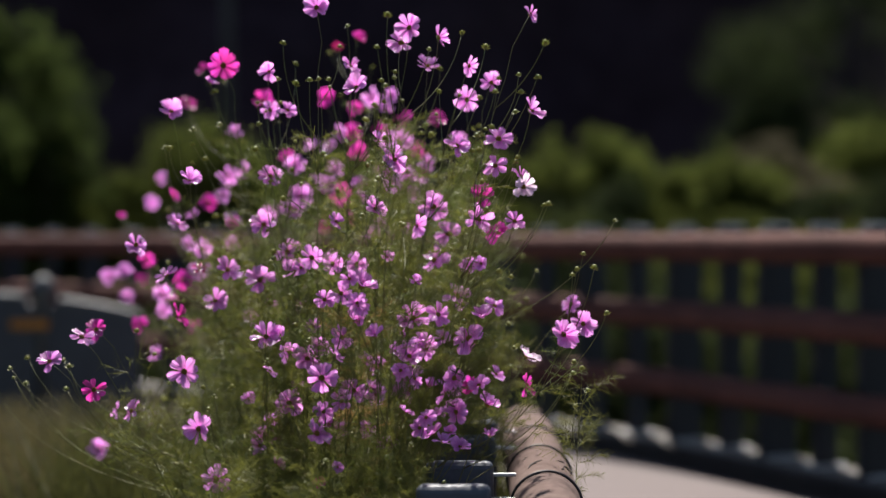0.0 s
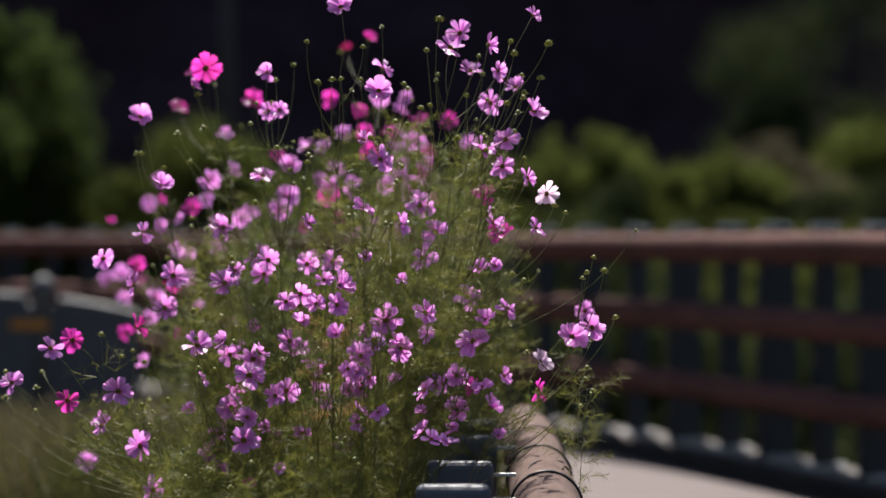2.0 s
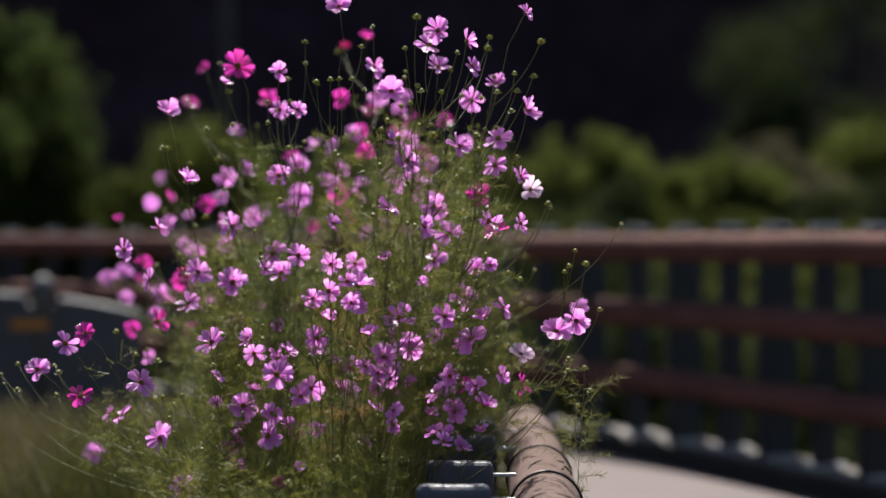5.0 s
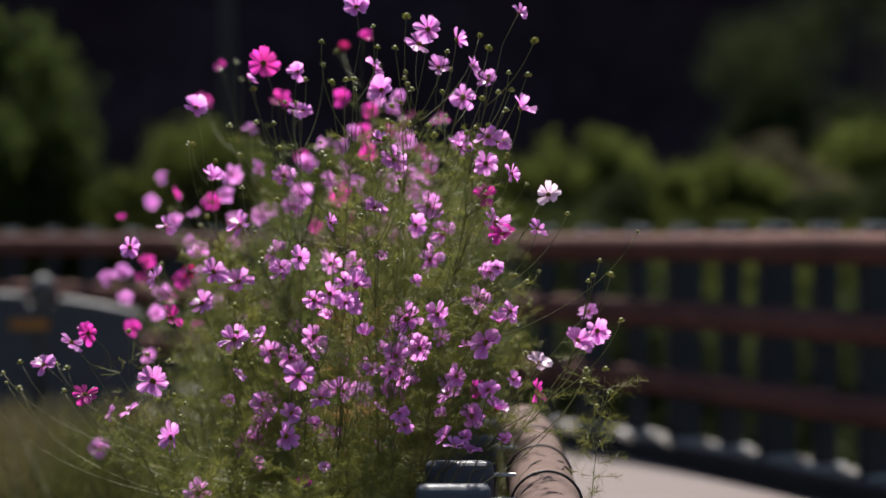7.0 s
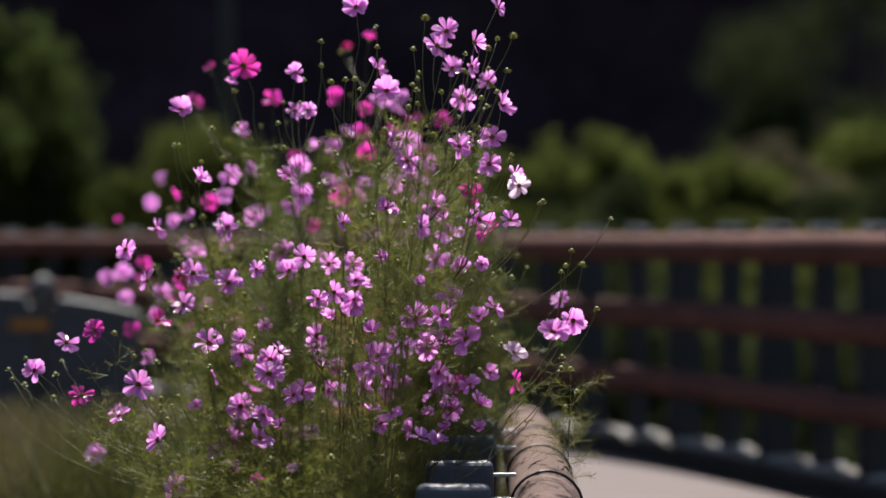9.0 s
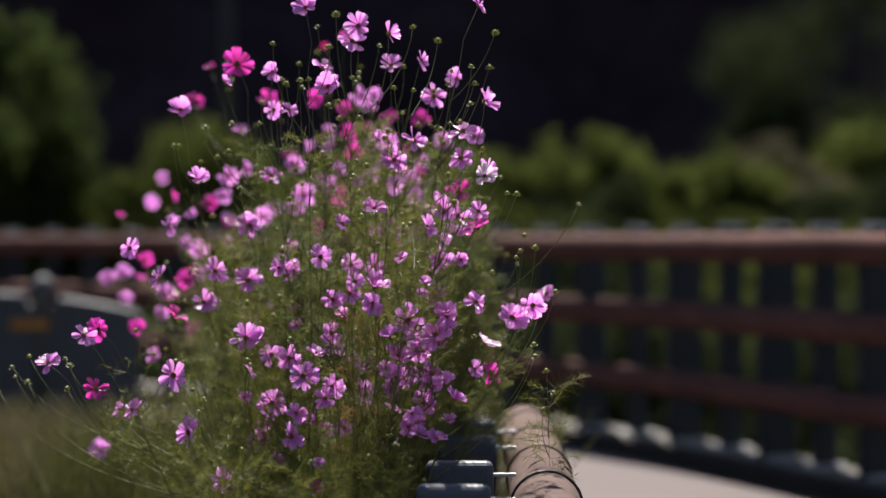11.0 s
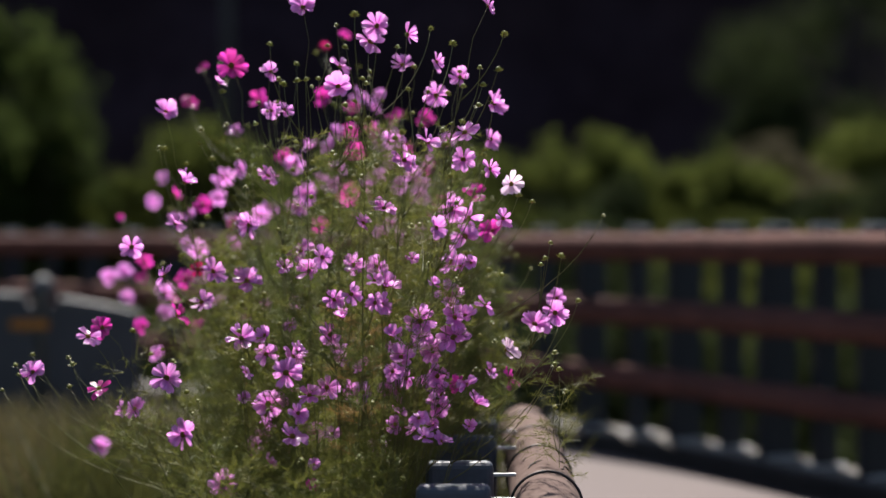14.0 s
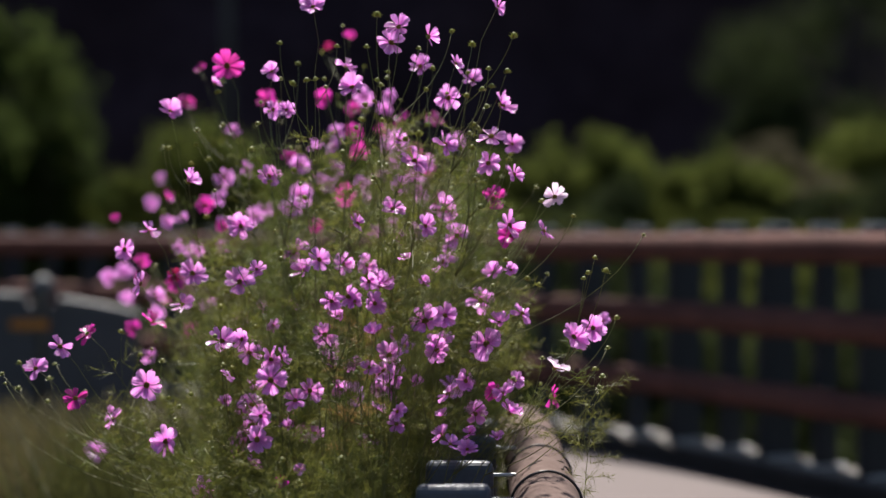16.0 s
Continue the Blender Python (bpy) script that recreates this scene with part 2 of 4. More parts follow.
def hill():
    verts, faces, nx, nz = [], [], 90, 16
    for j in range(nz + 1):
        for i in range(nx + 1):
            x, z = -90 + 2 * i, -1 + 1.5 * j
            bulge = 5 * noise.noise((x * 0.06, 3, z * 0.06)) + 2.2 * noise.noise((x * 0.3, 9, z * 0.3))
            verts.append((x, 58 + 0.06 * z + bulge, z))
    for j in range(nz):
        for i in range(nx):
            a = j * (nx + 1) + i
            faces.append((a, a + 1, a + nx + 2, a + nx + 1))
    # the wooded top, running back from the face
    top = nz * (nx + 1)
    base = len(verts)
    for i in range(nx + 1):
        verts.append((-90 + 2 * i, 190, 60))
    for i in range(nx):
        faces.append((top + i, top + i + 1, base + i + 1, base + i))
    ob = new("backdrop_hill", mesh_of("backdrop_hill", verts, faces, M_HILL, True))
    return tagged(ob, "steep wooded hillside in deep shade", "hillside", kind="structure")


hill()


# ---------------------------------------------------------------- outer fence
def rail_along(line, z, r, off, name, mat, parent, lumps=0.004):
    pts, radii = [], []
    for i, (p, d) in enumerate(line):
        n = Vector((d.y, -d.x, 0))
        pts.append(p + n * off + Vector((0, 0, z + 0.005 * noise.noise((p.x * 2, p.y * 2, z)))))
        radii.append(r + lumps * noise.noise((p.x * 5, p.y * 5, z * 3)))
    v, f = tube(pts, radii, 14)
    return part(name, mesh_of(name, v, f, mat, True), parent)


POST_W, POST_T = 0.156, 0.05


def post_mesh(height, wide=POST_W, mat=M_POST):
    bm = bmesh.new()
    bmesh.ops.create_cube(bm, size=1)
    bmesh.ops.scale(bm, vec=(POST_T, wide, height), verts=bm.verts)
    bmesh.ops.translate(bm, vec=(0, 0, height / 2), verts=bm.verts)
    side = [e for e in bm.edges if all(v.co.z > height - 0.001 for v in e.verts) or
            abs(e.verts[0].co.z - e.verts[1].co.z) > 0.1]
    bmesh.ops.bevel(bm, geom=side, offset=0.016, segments=3, affect="EDGES", profile=0.5)
    return bm_mesh("post", bm, mat, False)


def outer_fence():
    fence = thing("walkway_fence", "brown log-like rails on dark steel posts, fence along the bend", "fence")
    for z, name in ((1.205, "top_rail"), (0.812, "middle_rail"), (0.412, "bottom_rail")):
        rail_along(run, z, 0.08, 0.0, name, M_RAIL, fence)
    talls, plate = (post_mesh(1.245, 0.14), post_mesh(1.245, 0.24)), box_mesh("base_plate", 0.11, 0.20, 0.012, M_STEEL, 0.003)
    cap = box_mesh("post_cap", 0.07, 0.15, 0.03, M_CAPS, 0.006)
    bolt = box_mesh("bracket", 0.03, 0.06, 0.03, M_BAND, 0.004)
    s, k = 0.26, 0
    while s < len(run) * 0.1 - 0.3:
        p, d = run[int(s / 0.1)]
        n = Vector((d.y, -d.x, 0))
        turn = math.degrees(math.atan2(d.y, d.x))
        m = pose(*(p + n * 0.197 + Vector((0, 0, 0.06))), 0, 0, turn)
        post = part("post", talls[k % 2], fence, "", m)
        part("base_plate", plate, post, "", pose(0, 0, 0.006))
        part("post_cap", cap, post, "", pose(0, 0, 1.262))
        for z in (1.145, 0.752, 0.352):
            part("bracket", bolt, post, "", pose(0, 0.09, z))
        s += 0.40
        k += 1
    return fence


outer_fence()


# ---------------------------------------------------------------- low log barrier beside the flowers
def log_barrier():
    rail = thing("log_barrier", "tan log rail tied by wire bands to dark steel posts", "barrier")
    line = [(Vector((0.234 + 0.0249 * (y - 3.5) - 0.05 * max(0, y - 4.4) ** 2, y, 0)), Vector((0.0249 - 0.1 * max(0, y - 4.4), 1, 0)).normalized())
            for y in [0.8 + 0.04 * i for i in range(103)]]
    pts, radii = [], []
    for i, (p, d) in enumerate(line):
        pts.append(p + Vector((0, 0, 0.645)))
        radii.append(0.08 + 0.0022 * noise.noise((3, p.y * 3, 0)))
    v, f = tube(pts, radii, 40)
    for i, q in enumerate(v):
        c = pts[min(i // 40, len(pts) - 1)]
        k = 1 + 0.02 * noise.noise((q.x * 14, q.y * 4, q.z * 14))
        v[i] = c + (q - c) * k
    part("log", mesh_of("log", v, f, M_LOG, True), rail)
    at = lambda y: line[min(range(len(line)), key=lambda i: abs(line[i][0].y - y))][0]
    for y in (1.86, 2.27, 2.68, 3.09, 3.50, 3.91, 4.32, 4.72):
        c = at(y) + Vector((0, 0, 0.645))
        ring = [c + Vector((0.0825 * math.cos(a), 0.006 * math.sin(2 * a), 0.0825 * math.sin(a))) for a in (2 * math.pi * k / 48 for k in range(49))]
        rv, rf = tube(ring, [0.0032] * 49, 6, False)
        part("wire_band", mesh_of("wire_band", rv, rf, M_BAND, True), rail)
    # short drying cracks in the log's skin
    rng = random.Random(8)
    for y, a, size in ((3.62, 118, 1.0), (3.66, 108, 0.7), (3.72, 64, 1.2), (3.60, 58, 0.8), (3.80, 100, 0.6), (3.70, 52, 1.3), (3.78, 72, 0.7),
                       (3.75, 125, 0.5), (4.12, 95, 0.7)):
        c = at(y) + Vector((0, 0, 0.645))
        ways = []
        ang, yy = math.radians(a), 0.0
        for k in range(6):
            ways.append(c + Vector((0.0805 * math.cos(ang), yy, 0.0805 * math.sin(ang))))
            ang += math.radians(rng.uniform(-4, 1) * size * 1.6)
            yy += rng.uniform(-0.004, 0.022) * size
        cv, cf = tube(ways, [0.0006, 0.0022 * size, 0.0026 * size, 0.0018 * size, 0.0022 * size, 0.0005], 5)
        part("crack", mesh_of("crack", cv, cf, M_CRACK), rail)
    # near posts take the brighter copy, skylight painted in
    me = post_mesh(0.742, POST_W, M_POST_LIT)
    y, k = 3.157 - 2 * 0.79, 0
    tie = box_mesh("tie_rod", 0.06, 0.008, 0.008, M_STEEL, 0.002)
    while y < 4.45:
        x = 0.021 + 0.047 * (y - 3.157)
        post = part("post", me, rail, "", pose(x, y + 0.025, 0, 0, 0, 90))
        part("tie_rod", tie, post, "", pose(0.0, -0.10, 0.66 + 0.05, 0, 0, 90))
        y += 0.34 if k % 2 == 0 else 0.46
        k += 1
    return rail


log_barrier()


# ---------------------------------------------------------------- dark board with a pale cap
def board():
    b = thing("barrier_board", "dark painted barrier board with pale rounded cap and orange reflector", "barrier", pose(-2.78, 9.3, -0.05))
    prof = lambda x: 0.935 - 0.04 * (x / 0.55) ** 2 - (0.02 if abs(x - 0.36) < 0.08 else 0)
    n = 40
    xs_ = [-0.9 + 1.85 * i / n for i in range(n + 1)]
    bm = bmesh.new()
    for y in (-0.03, 0.03):
        for x in xs_:
            bm.verts.new((x, y, 0)), bm.verts.new((x, y, prof(x)))
    bm.verts.ensure_lookup_table()
    v = bm.verts
    w = 2 * (n + 1)
    for i in range(n):
        a = 2 * i
        bm.faces.new((v[a], v[a + 2], v[a + 3], v[a + 1]))
        bm.faces.new((v[w + a], v[w + a + 1], v[w + a + 3], v[w + a + 2]))
        bm.faces.new((v[a + 1], v[a + 3], v[w + a + 3], v[w + a + 1]))
    bm.faces.new((v[0], v[1], v[w + 1], v[w]))
    bm.faces.new((v[2 * n], v[w + 2 * n], v[w + 2 * n + 1], v[2 * n + 1]))
    part("panel", bm_mesh("panel", bm, M_PANEL), b)
    for lo, hi in ((-0.9, 0.27), (0.47, 0.95)):
        pts = [(lo + (hi - lo) * i / 16, 0, prof(lo + (hi - lo) * i / 16) + 0.018) for i in range(17)]
        cv, cf = tube(pts, [0.034] * 17, 10)
        part("cap_rail", mesh_of("cap_rail", cv, cf, M_CAP, True), b, "pale grey rounded cap")
    pv, pf = tube([(0.37, 0.0, 0), (0.37, 0.0, 0.95), (0.37, 0, 0.97), (0.37, 0, 1.03), (0.37, 0, 1.07), (0.37, 0, 1.085)], [0.05, 0.05, 0.068, 0.068, 0.05, 0.01], 14)
    part("post", mesh_of("post", pv, pf, M_CAP, True), b)
    part("reflector", box_mesh("reflector", 0.23, 0.02, 0.06, M_ORANGE, 0.006), b, "orange reflector", pose(0.3, -0.042, 0.79))
    return b


board()


# ---------------------------------------------------------------- shrubs, trees and grass beyond the fence
def leafy(name, label, category, x, y, lobes, mat, leaf, count, seed, trunk_top, group=""):
    """A shrub or tree: forked trunk and a crown of small leaves gathered in uneven lobes (dx, dy, z, radius)."""
    rng = np.random.default_rng(seed)
    z0 = ground_height(x, y)
    t = thing(name, label, category, pose(x, y, z0), group)
    verts, faces = tube([(0, 0, 0), (0.03, 0.02, trunk_top * 0.5), (0.0, 0.05, trunk_top)], [0.09, 0.07, 0.05], 8)
    for dx, dy, z, r in lobes:
        lv, lf = tube(bezier((0, 0.02, trunk_top * 0.6), (dx * 0.4, dy * 0.4, z * 0.6), (dx, dy, z), 5), [0.05, 0.04, 0.035, 0.03, 0.02, 0.01], 6)
        faces += [tuple(i + len(verts) for i in f) for f in lf]
        verts += lv
    part("trunk", mesh_of("trunk", verts, faces, M_BARK, True), t)
    total = sum(r * r for *_, r in lobes)
    v_all = []
    for dx, dy, z, r in lobes:
        n = int(count * r * r / total)
        tufts = rng.normal(size=(max(6, n // 28), 3))
        tufts /= np.linalg.norm(tufts, axis=1, keepdims=True)
        tufts *= r * rng.uniform(0.55, 1.05, (len(tufts), 1)) * (1, 1, 0.9)
        c = tufts[rng.integers(0, len(tufts), n)] + rng.normal(size=(n, 3)) * r * 0.24
        c += (dx, dy, z)
        a = rng.normal(size=(n, 3))
        a /= np.linalg.norm(a, axis=1, keepdims=True)
        b = np.cross(a, rng.normal(size=(n, 3)))
        b /= np.linalg.norm(b, axis=1, keepdims=True)
        s = leaf * rng.uniform(0.6, 1.4, (n, 1))
        v_all.append(np.stack([c - a * s, c + b * s * 0.5, c + a * s, c - b * s * 0.5], 1).reshape(-1, 3))
    v = np.concatenate(v_all)
    v[:, 2] = np.maximum(v[:, 2], 0.02)
    part("crown", mesh_of("crown", v.tolist(), np.arange(len(v)).reshape(-1, 4).tolist(), mat), t, kind="stuff")
    return t


def lobed(seed, wide, deep, low, high, r, n):
    rng = random.Random(seed)
    out = []
    for i in range(n):
        dx = rng.uniform(-1, 1)
        top = high - (high - low) * 0.55 * dx * dx
        out.append((dx * wide, rng.uniform(-deep, deep), rng.uniform(low, top), r * rng.uniform(0.75, 1.25)))
    return out


BACK = "shrubs behind the fence"
leafy("tree", "leafy green tree behind the fence", "tree", -6.3, 20, lobed(1, 1.5, 1.0, 0.3, 3.5, 0.46, 30), M_DEEP, 0.06, 15000, 1, 1.5)
leafy("tree", "small leafy green tree behind the fence", "tree", -5.05, 19.6, lobed(71, 0.7, 0.6, 0.4, 2.3, 0.36, 16), M_DEEP, 0.06, 7000, 71, 0.9)
leafy("shrub", "rounded olive-green shrub behind the fence", "shrub", -3.45, 21, lobed(2, 0.85, 0.6, 0.3, 1.6, 0.36, 18), M_GREEN, 0.05, 8000, 2, 0.6, BACK)
leafy("shrub", "low yellowish-green shrub behind the fence", "shrub", -4.7, 20.4, lobed(12, 0.9, 0.5, 0.2, 0.95, 0.34, 12), M_GREEN, 0.05, 5500, 12, 0.4, BACK)
leafy("shrub", "low green shrub behind the fence", "shrub", -0.6, 23, lobed(13, 1.9, 0.6, 0.2, 0.9, 0.34, 16), M_GREEN, 0.05, 7000, 13, 0.4, BACK)
leafy("shrub", "green shrub behind the fence", "shrub", 1.45, 22.6, lobed(31, 0.75, 0.5, 0.2, 0.95, 0.32, 14), M_GREEN, 0.05, 6000, 31, 0.4, BACK)
leafy("shrub", "tall olive-green shrub behind the fence", "shrub", 2.45, 22.2, lobed(3, 0.42, 0.4, 0.2, 1.15, 0.30, 14), M_GREEN, 0.05, 6000, 3, 0.6, BACK)
# added dark shrub that stands in for a shadow patch among the shrubs
leafy("shrub", "slim dark shrub added in place of a shadow between the shrubs", "shrub", 2.36, 21.0, lobed(32, 0.16, 0.2, 0.1, 0.95, 0.24, 8), M_DIM, 0.05, 3500, 32, 0.4, BACK)
leafy("shrub", "green shrub behind the fence", "shrub", 4.05, 22.2, lobed(4, 0.65, 0.5, 0.2, 0.85, 0.32, 14), M_GREEN, 0.05, 6000, 4, 0.4, BACK)
leafy("shrub", "pale dry shrub behind the fence", "shrub", 5.25, 24, lobed(5, 0.5, 0.4, 0.2, 0.95, 0.32, 12), M_TAN, 0.05, 5000, 5, 0.4, BACK)
leafy("shrub", "dark green shrub behind the fence", "shrub", 5.75, 21.2, lobed(6, 0.95, 0.5, 0.1, 0.55, 0.34, 14), M_DIM, 0.05, 6000, 6, 0.3, BACK)
leafy("shrub", "olive-green shrub with dry tips behind the fence", "shrub", 6.75, 24, lobed(16, 0.85, 0.5, 0.2, 1.2, 0.36, 14), M_GREEN, 0.05, 6500, 16, 0.5, BACK)
leafy("tree", "dark green tree with open crown on the slope", "tree", 12.0, 42, lobed(7, 4.4, 1.5, 1.6, 8.4, 0.95, 34), M_DIM, 0.08, 22000, 7, 3.4)


def bank_weeds(label, x0, x1, y0, y1, n, tall, mat, seed):
    """Low leafy weeds over the bank, in humps of uneven height."""
    rng = np.random.default_rng(seed)
    x, y = rng.uniform(x0, x1, n), rng.uniform(y0, y1, n)
    rise = np.array([0.25 + 0.75 * max(0.0, 0.4 + noise.noise((a * 0.9, b * 0.9, seed))) for a, b in zip(x, y)])
    low = np.array([ground_height(a, b) for a, b in zip(x, y)])
    c = np.stack([x, y, low + tall * rise * rng.uniform(0.05, 1.0, n) ** 0.6], 1)
    a = rng.normal(size=(n, 3))
    a /= np.linalg.norm(a, axis=1, keepdims=True)
    b = np.cross(a, rng.normal(size=(n, 3)))
    b /= np.linalg.norm(b, axis=1, keepdims=True)
    s = 0.05 * rng.uniform(0.6, 1.5, (n, 1))
    v = np.stack([c - a * s, c + b * s * 0.5, c + a * s, c - b * s * 0.5], 1).reshape(-1, 3)
    ob = new("bank_weeds", mesh_of("bank_weeds", v.tolist(), np.arange(len(v)).reshape(-1, 4).tolist(), mat))
    return tagged(ob, label, "weeds", kind="stuff")


bank_weeds("olive-green weeds on the bank beyond the fence", -9, 9, 16.5, 25.5, 60000, 0.75, M_GREEN, 91)
bank_weeds("dry pale weeds among the green on the bank", 4.2, 8.5, 22.5, 26, 8000, 0.8, M_TAN, 92)


for i, (hx, hy) in enumerate(((-7.6, 17.5), (-5.0, 17.0), (-2.4, 16.6), (0.2, 16.0), (2.0, 15.2), (3.6, 14.2), (5.0, 13.0), (6.2, 11.4), (4.6, 16.6), (6.6, 15.2), (1.2, 18.0))):
    leafy("shrub", "low dark-green shrub on the bank below the fence", "shrub", hx, hy, lobed(40 + i, 1.4, 0.6, 0.4, 2.2, 0.5, 12),
          M_DIM, 0.05, 9000, 40 + i, 0.6, "low shrubs on the bank")


def meadow(name, label, x0, x1, y0, y1, n, tall, mat, seed):
    """Tufts of blades in one mesh."""
    rng = np.random.default_rng(seed)
    k = n // 12
    cx, cy = rng.uniform(x0, x1, k), rng.uniform(y0, y1, k)
    pick = rng.integers(0, k, n)
    h = tall * rng.uniform(0.45, 1.0, n)
    bx, by = cx[pick] + rng.normal(0, 0.04, n), cy[pick] + rng.normal(0, 0.04, n)
    bz = np.array([ground_height(a, b) for a, b in zip(bx, by)])
    s = np.stack([bx, by, bz], 1)
    lean = rng.normal(0, 0.18, (n, 2)) * h[:, None]
    mid = s + np.stack([lean[:, 0] * 0.4, lean[:, 1] * 0.4, h * 0.6], 1)
    e = s + np.stack([lean[:, 0] * 1.3, lean[:, 1] * 1.3, h], 1)
    starts, ends = np.concatenate([s, mid]), np.concatenate([mid, e])
    ob = new(name, ribbons(name, starts, ends, 0.007, mat, rng))
    return tagged(ob, label, "grass", kind="stuff")


meadow("dry_grass", "dry yellowish grass beside the flowers", -3.4, -0.75, 6.0, 7.3, 9000, 0.66, M_GRASS, 21)
meadow("dry_grass", "green and straw-coloured grass behind the flowers", -1.4, 0.24, 5.1, 6.6, 6500, 0.72, M_VERGE, 22)


def utility_pole(x, y, high):
    t = thing("utility_pole", "slim dark wooden utility pole before the dark hill", "pole", pose(x, y, ground_height(x, y)))
    v, f = tube([(0, 0, 0), (0, 0, high * 0.5), (0, 0, high)], [0.17, 0.145, 0.12], 14)
    part("shaft", mesh_of("shaft", v, f, M_POLE, True), t)
    v, f = tube([(0, 0, high), (0, 0, high + 0.05)], [0.13, 0.13], 14)
    part("pole_cap", mesh_of("pole_cap", v, f, M_POLE, True), t)


utility_pole(-5.3, 38, 9.5)


# ---------------------------------------------------------------- cosmos flowers
def petal_mesh(tone, seed):
    """One petal of length 1 along +X: narrow root, broad toothed tip, shallow pleats, its own bend."""
    rng = random.Random(seed)
    nx, ny = 7, 8
    verts, faces = [], []
    broad, bend = rng.uniform(0.21, 0.34), rng.uniform(-0.28, 0.14)
    trough, pleat, twist = rng.uniform(0.02, 0.26), rng.uniform(0.02, 0.05), rng.uniform(-0.25, 0.25)
    teeth = [rng.uniform(0.0, 0.06) for _ in range(ny + 1)]
    for i in range(nx + 1):
        t = i / nx
        w = broad * (0.2 + 0.8 * math.sin(min(1.0, t * 1.1) * math.pi / 2) ** 1.4) * (1 - 0.14 * max(0, t - 0.8) / 0.2)
        for j in range(ny + 1):
            u = j / ny * 2 - 1
            end = 1.0 - 0.12 * u * u - (0.11 if j in (3, 5) else 0.0) - teeth[j]
            x = 0.1 + t * (end - 0.1)
            z = pleat * math.cos(u * 3 * math.pi) * t + trough * u * u * t + bend * t * t + 0.06 * t + twist * u * w * t
            verts.append((x, u * w, z))
    for i in range(nx):
        for j in range(ny):
            a = i * (ny + 1) + j
            faces.append((a, a + ny + 1, a + ny + 2, a + 1))
    return mesh_of("petal", verts, faces, PETAL[tone], True)


PETALS = {tone: [petal_mesh(tone, 50 + k) for k in range(9)] for tone in PETAL}


def disc_mesh():
    bm = bmesh.new()
    rng = random.Random(3)
    bmesh.ops.create_uvsphere(bm, u_segments=12, v_segments=6, radius=0.19)
    for v in bm.verts:
        v.co.z = v.co.z * 0.55 + 0.03
    for k in range(40):
        a, r = k * 2.39996, 0.15 * math.sqrt(k / 40)
        bmesh.ops.create_cone(bm, cap_ends=True, segments=4, radius1=0.016, radius2=0.010, depth=0.07,
                              matrix=pose(r * math.cos(a), r * math.sin(a), 0.12 - 0.5 * r * r + rng.uniform(-0.01, 0.02)))
    return bm_mesh("flower_head", bm, M_DISC)


def calyx_mesh():
    bm = bmesh.new()
    bmesh.ops.create_uvsphere(bm, u_segments=8, v_segments=5, radius=0.13)
    for v in bm.verts:
        v.co.z = v.co.z * 0.7 - 0.07
    for k in range(8):
        a = k * math.pi / 4
        c, s = math.cos(a), math.sin(a)
        q = [bm.verts.new((0.1 * c - 0.03 * s, 0.1 * s + 0.03 * c, -0.09)), bm.verts.new((0.1 * c + 0.03 * s, 0.1 * s - 0.03 * c, -0.09)),
             bm.verts.new((0.34 * c, 0.34 * s, -0.10))]
        bm.faces.new(q)
    return bm_mesh("calyx", bm, M_BUD, True)


def bud_mesh():
    bm = bmesh.new()
    bmesh.ops.create_uvsphere(bm, u_segments=10, v_segments=7, radius=0.0055)
    for v in bm.verts:
        a = math.atan2(v.co.y, v.co.x)
        v.co.x *= 1 + 0.10 * math.cos(8 * a)
        v.co.y *= 1 + 0.10 * math.cos(8 * a)
        v.co.z *= 0.85
    for k in range(8):
        a = k * math.pi / 4
        c, s = math.cos(a), math.sin(a)
        q = [bm.verts.new((0.004 * c - 0.0016 * s, 0.004 * s + 0.0016 * c, -0.004)), bm.verts.new((0.004 * c + 0.0016 * s, 0.004 * s - 0.0016 * c, -0.004)),
             bm.verts.new((0.011 * c, 0.011 * s, -0.001))]
        bm.faces.new(q)
    return bm_mesh("bud", bm, M_BUD, True)


DISC, CALYX, BUD = disc_mesh(), calyx_mesh(), bud_mesh()
STEMS, BLOOMS = [], []


def feather_leaves(curve, at, rng, nodes, low, high, size):
    """Thread-like leaves in opposite pairs along a stem."""
    starts, ends = [], []
    n = len(curve) - 1
    for k in range(nodes):
        u = low + (high - low) * (k + rng.uniform(0, 1)) / nodes
        i = min(int(u * n), n - 1)
        p = np.array(curve[i].lerp(curve[i + 1], u * n - i))
        thick = noise.noise(((p[0] + at.x) * 7, (p[1] + at.y) * 5, p[2] * 6))      # leaves gather in patches
        if p[2] > 1.64 or (thick < -0.1 and rng.uniform() < 0.75 and at.x < 0.3):
            continue
        spin = rng.uniform(0, 2 * math.pi)
        for sgn in (0, math.pi):
            a = spin + sgn
            out = np.array((math.cos(a), math.sin(a), rng.uniform(0.1, 0.9)))
            out /= np.linalg.norm(out)
            length = size * rng.uniform(0.6, 1.2)
            q = p + out * length
            q[2] -= 0.15 * length
            starts.append(p), ends.append(q)
            for j in range(11):
                t = 0.2 + 0.8 * j / 11
                r = p + (q - p) * t
                for _ in range(3):
                    d = out * 0.8 + rng.normal(0, 0.75, 3)
                    d /= np.linalg.norm(d)
                    starts.append(r), ends.append(r + d * length * 0.42 * (1.15 - 0.6 * t) * rng.uniform(0.6, 1.2))
    return starts, ends


def set_back(x, y, z):
    """Spreads the rear of the clump in depth: a place beyond 4 m moves off along its line of sight from the walk."""
    k = 1.0 + 0.8 * max(0.0, min(y - 4.0, 0.55)) / y
    return x * k, y * k, max(0.0, 1.25 + (z - 1.25) * k) if z else 0.0


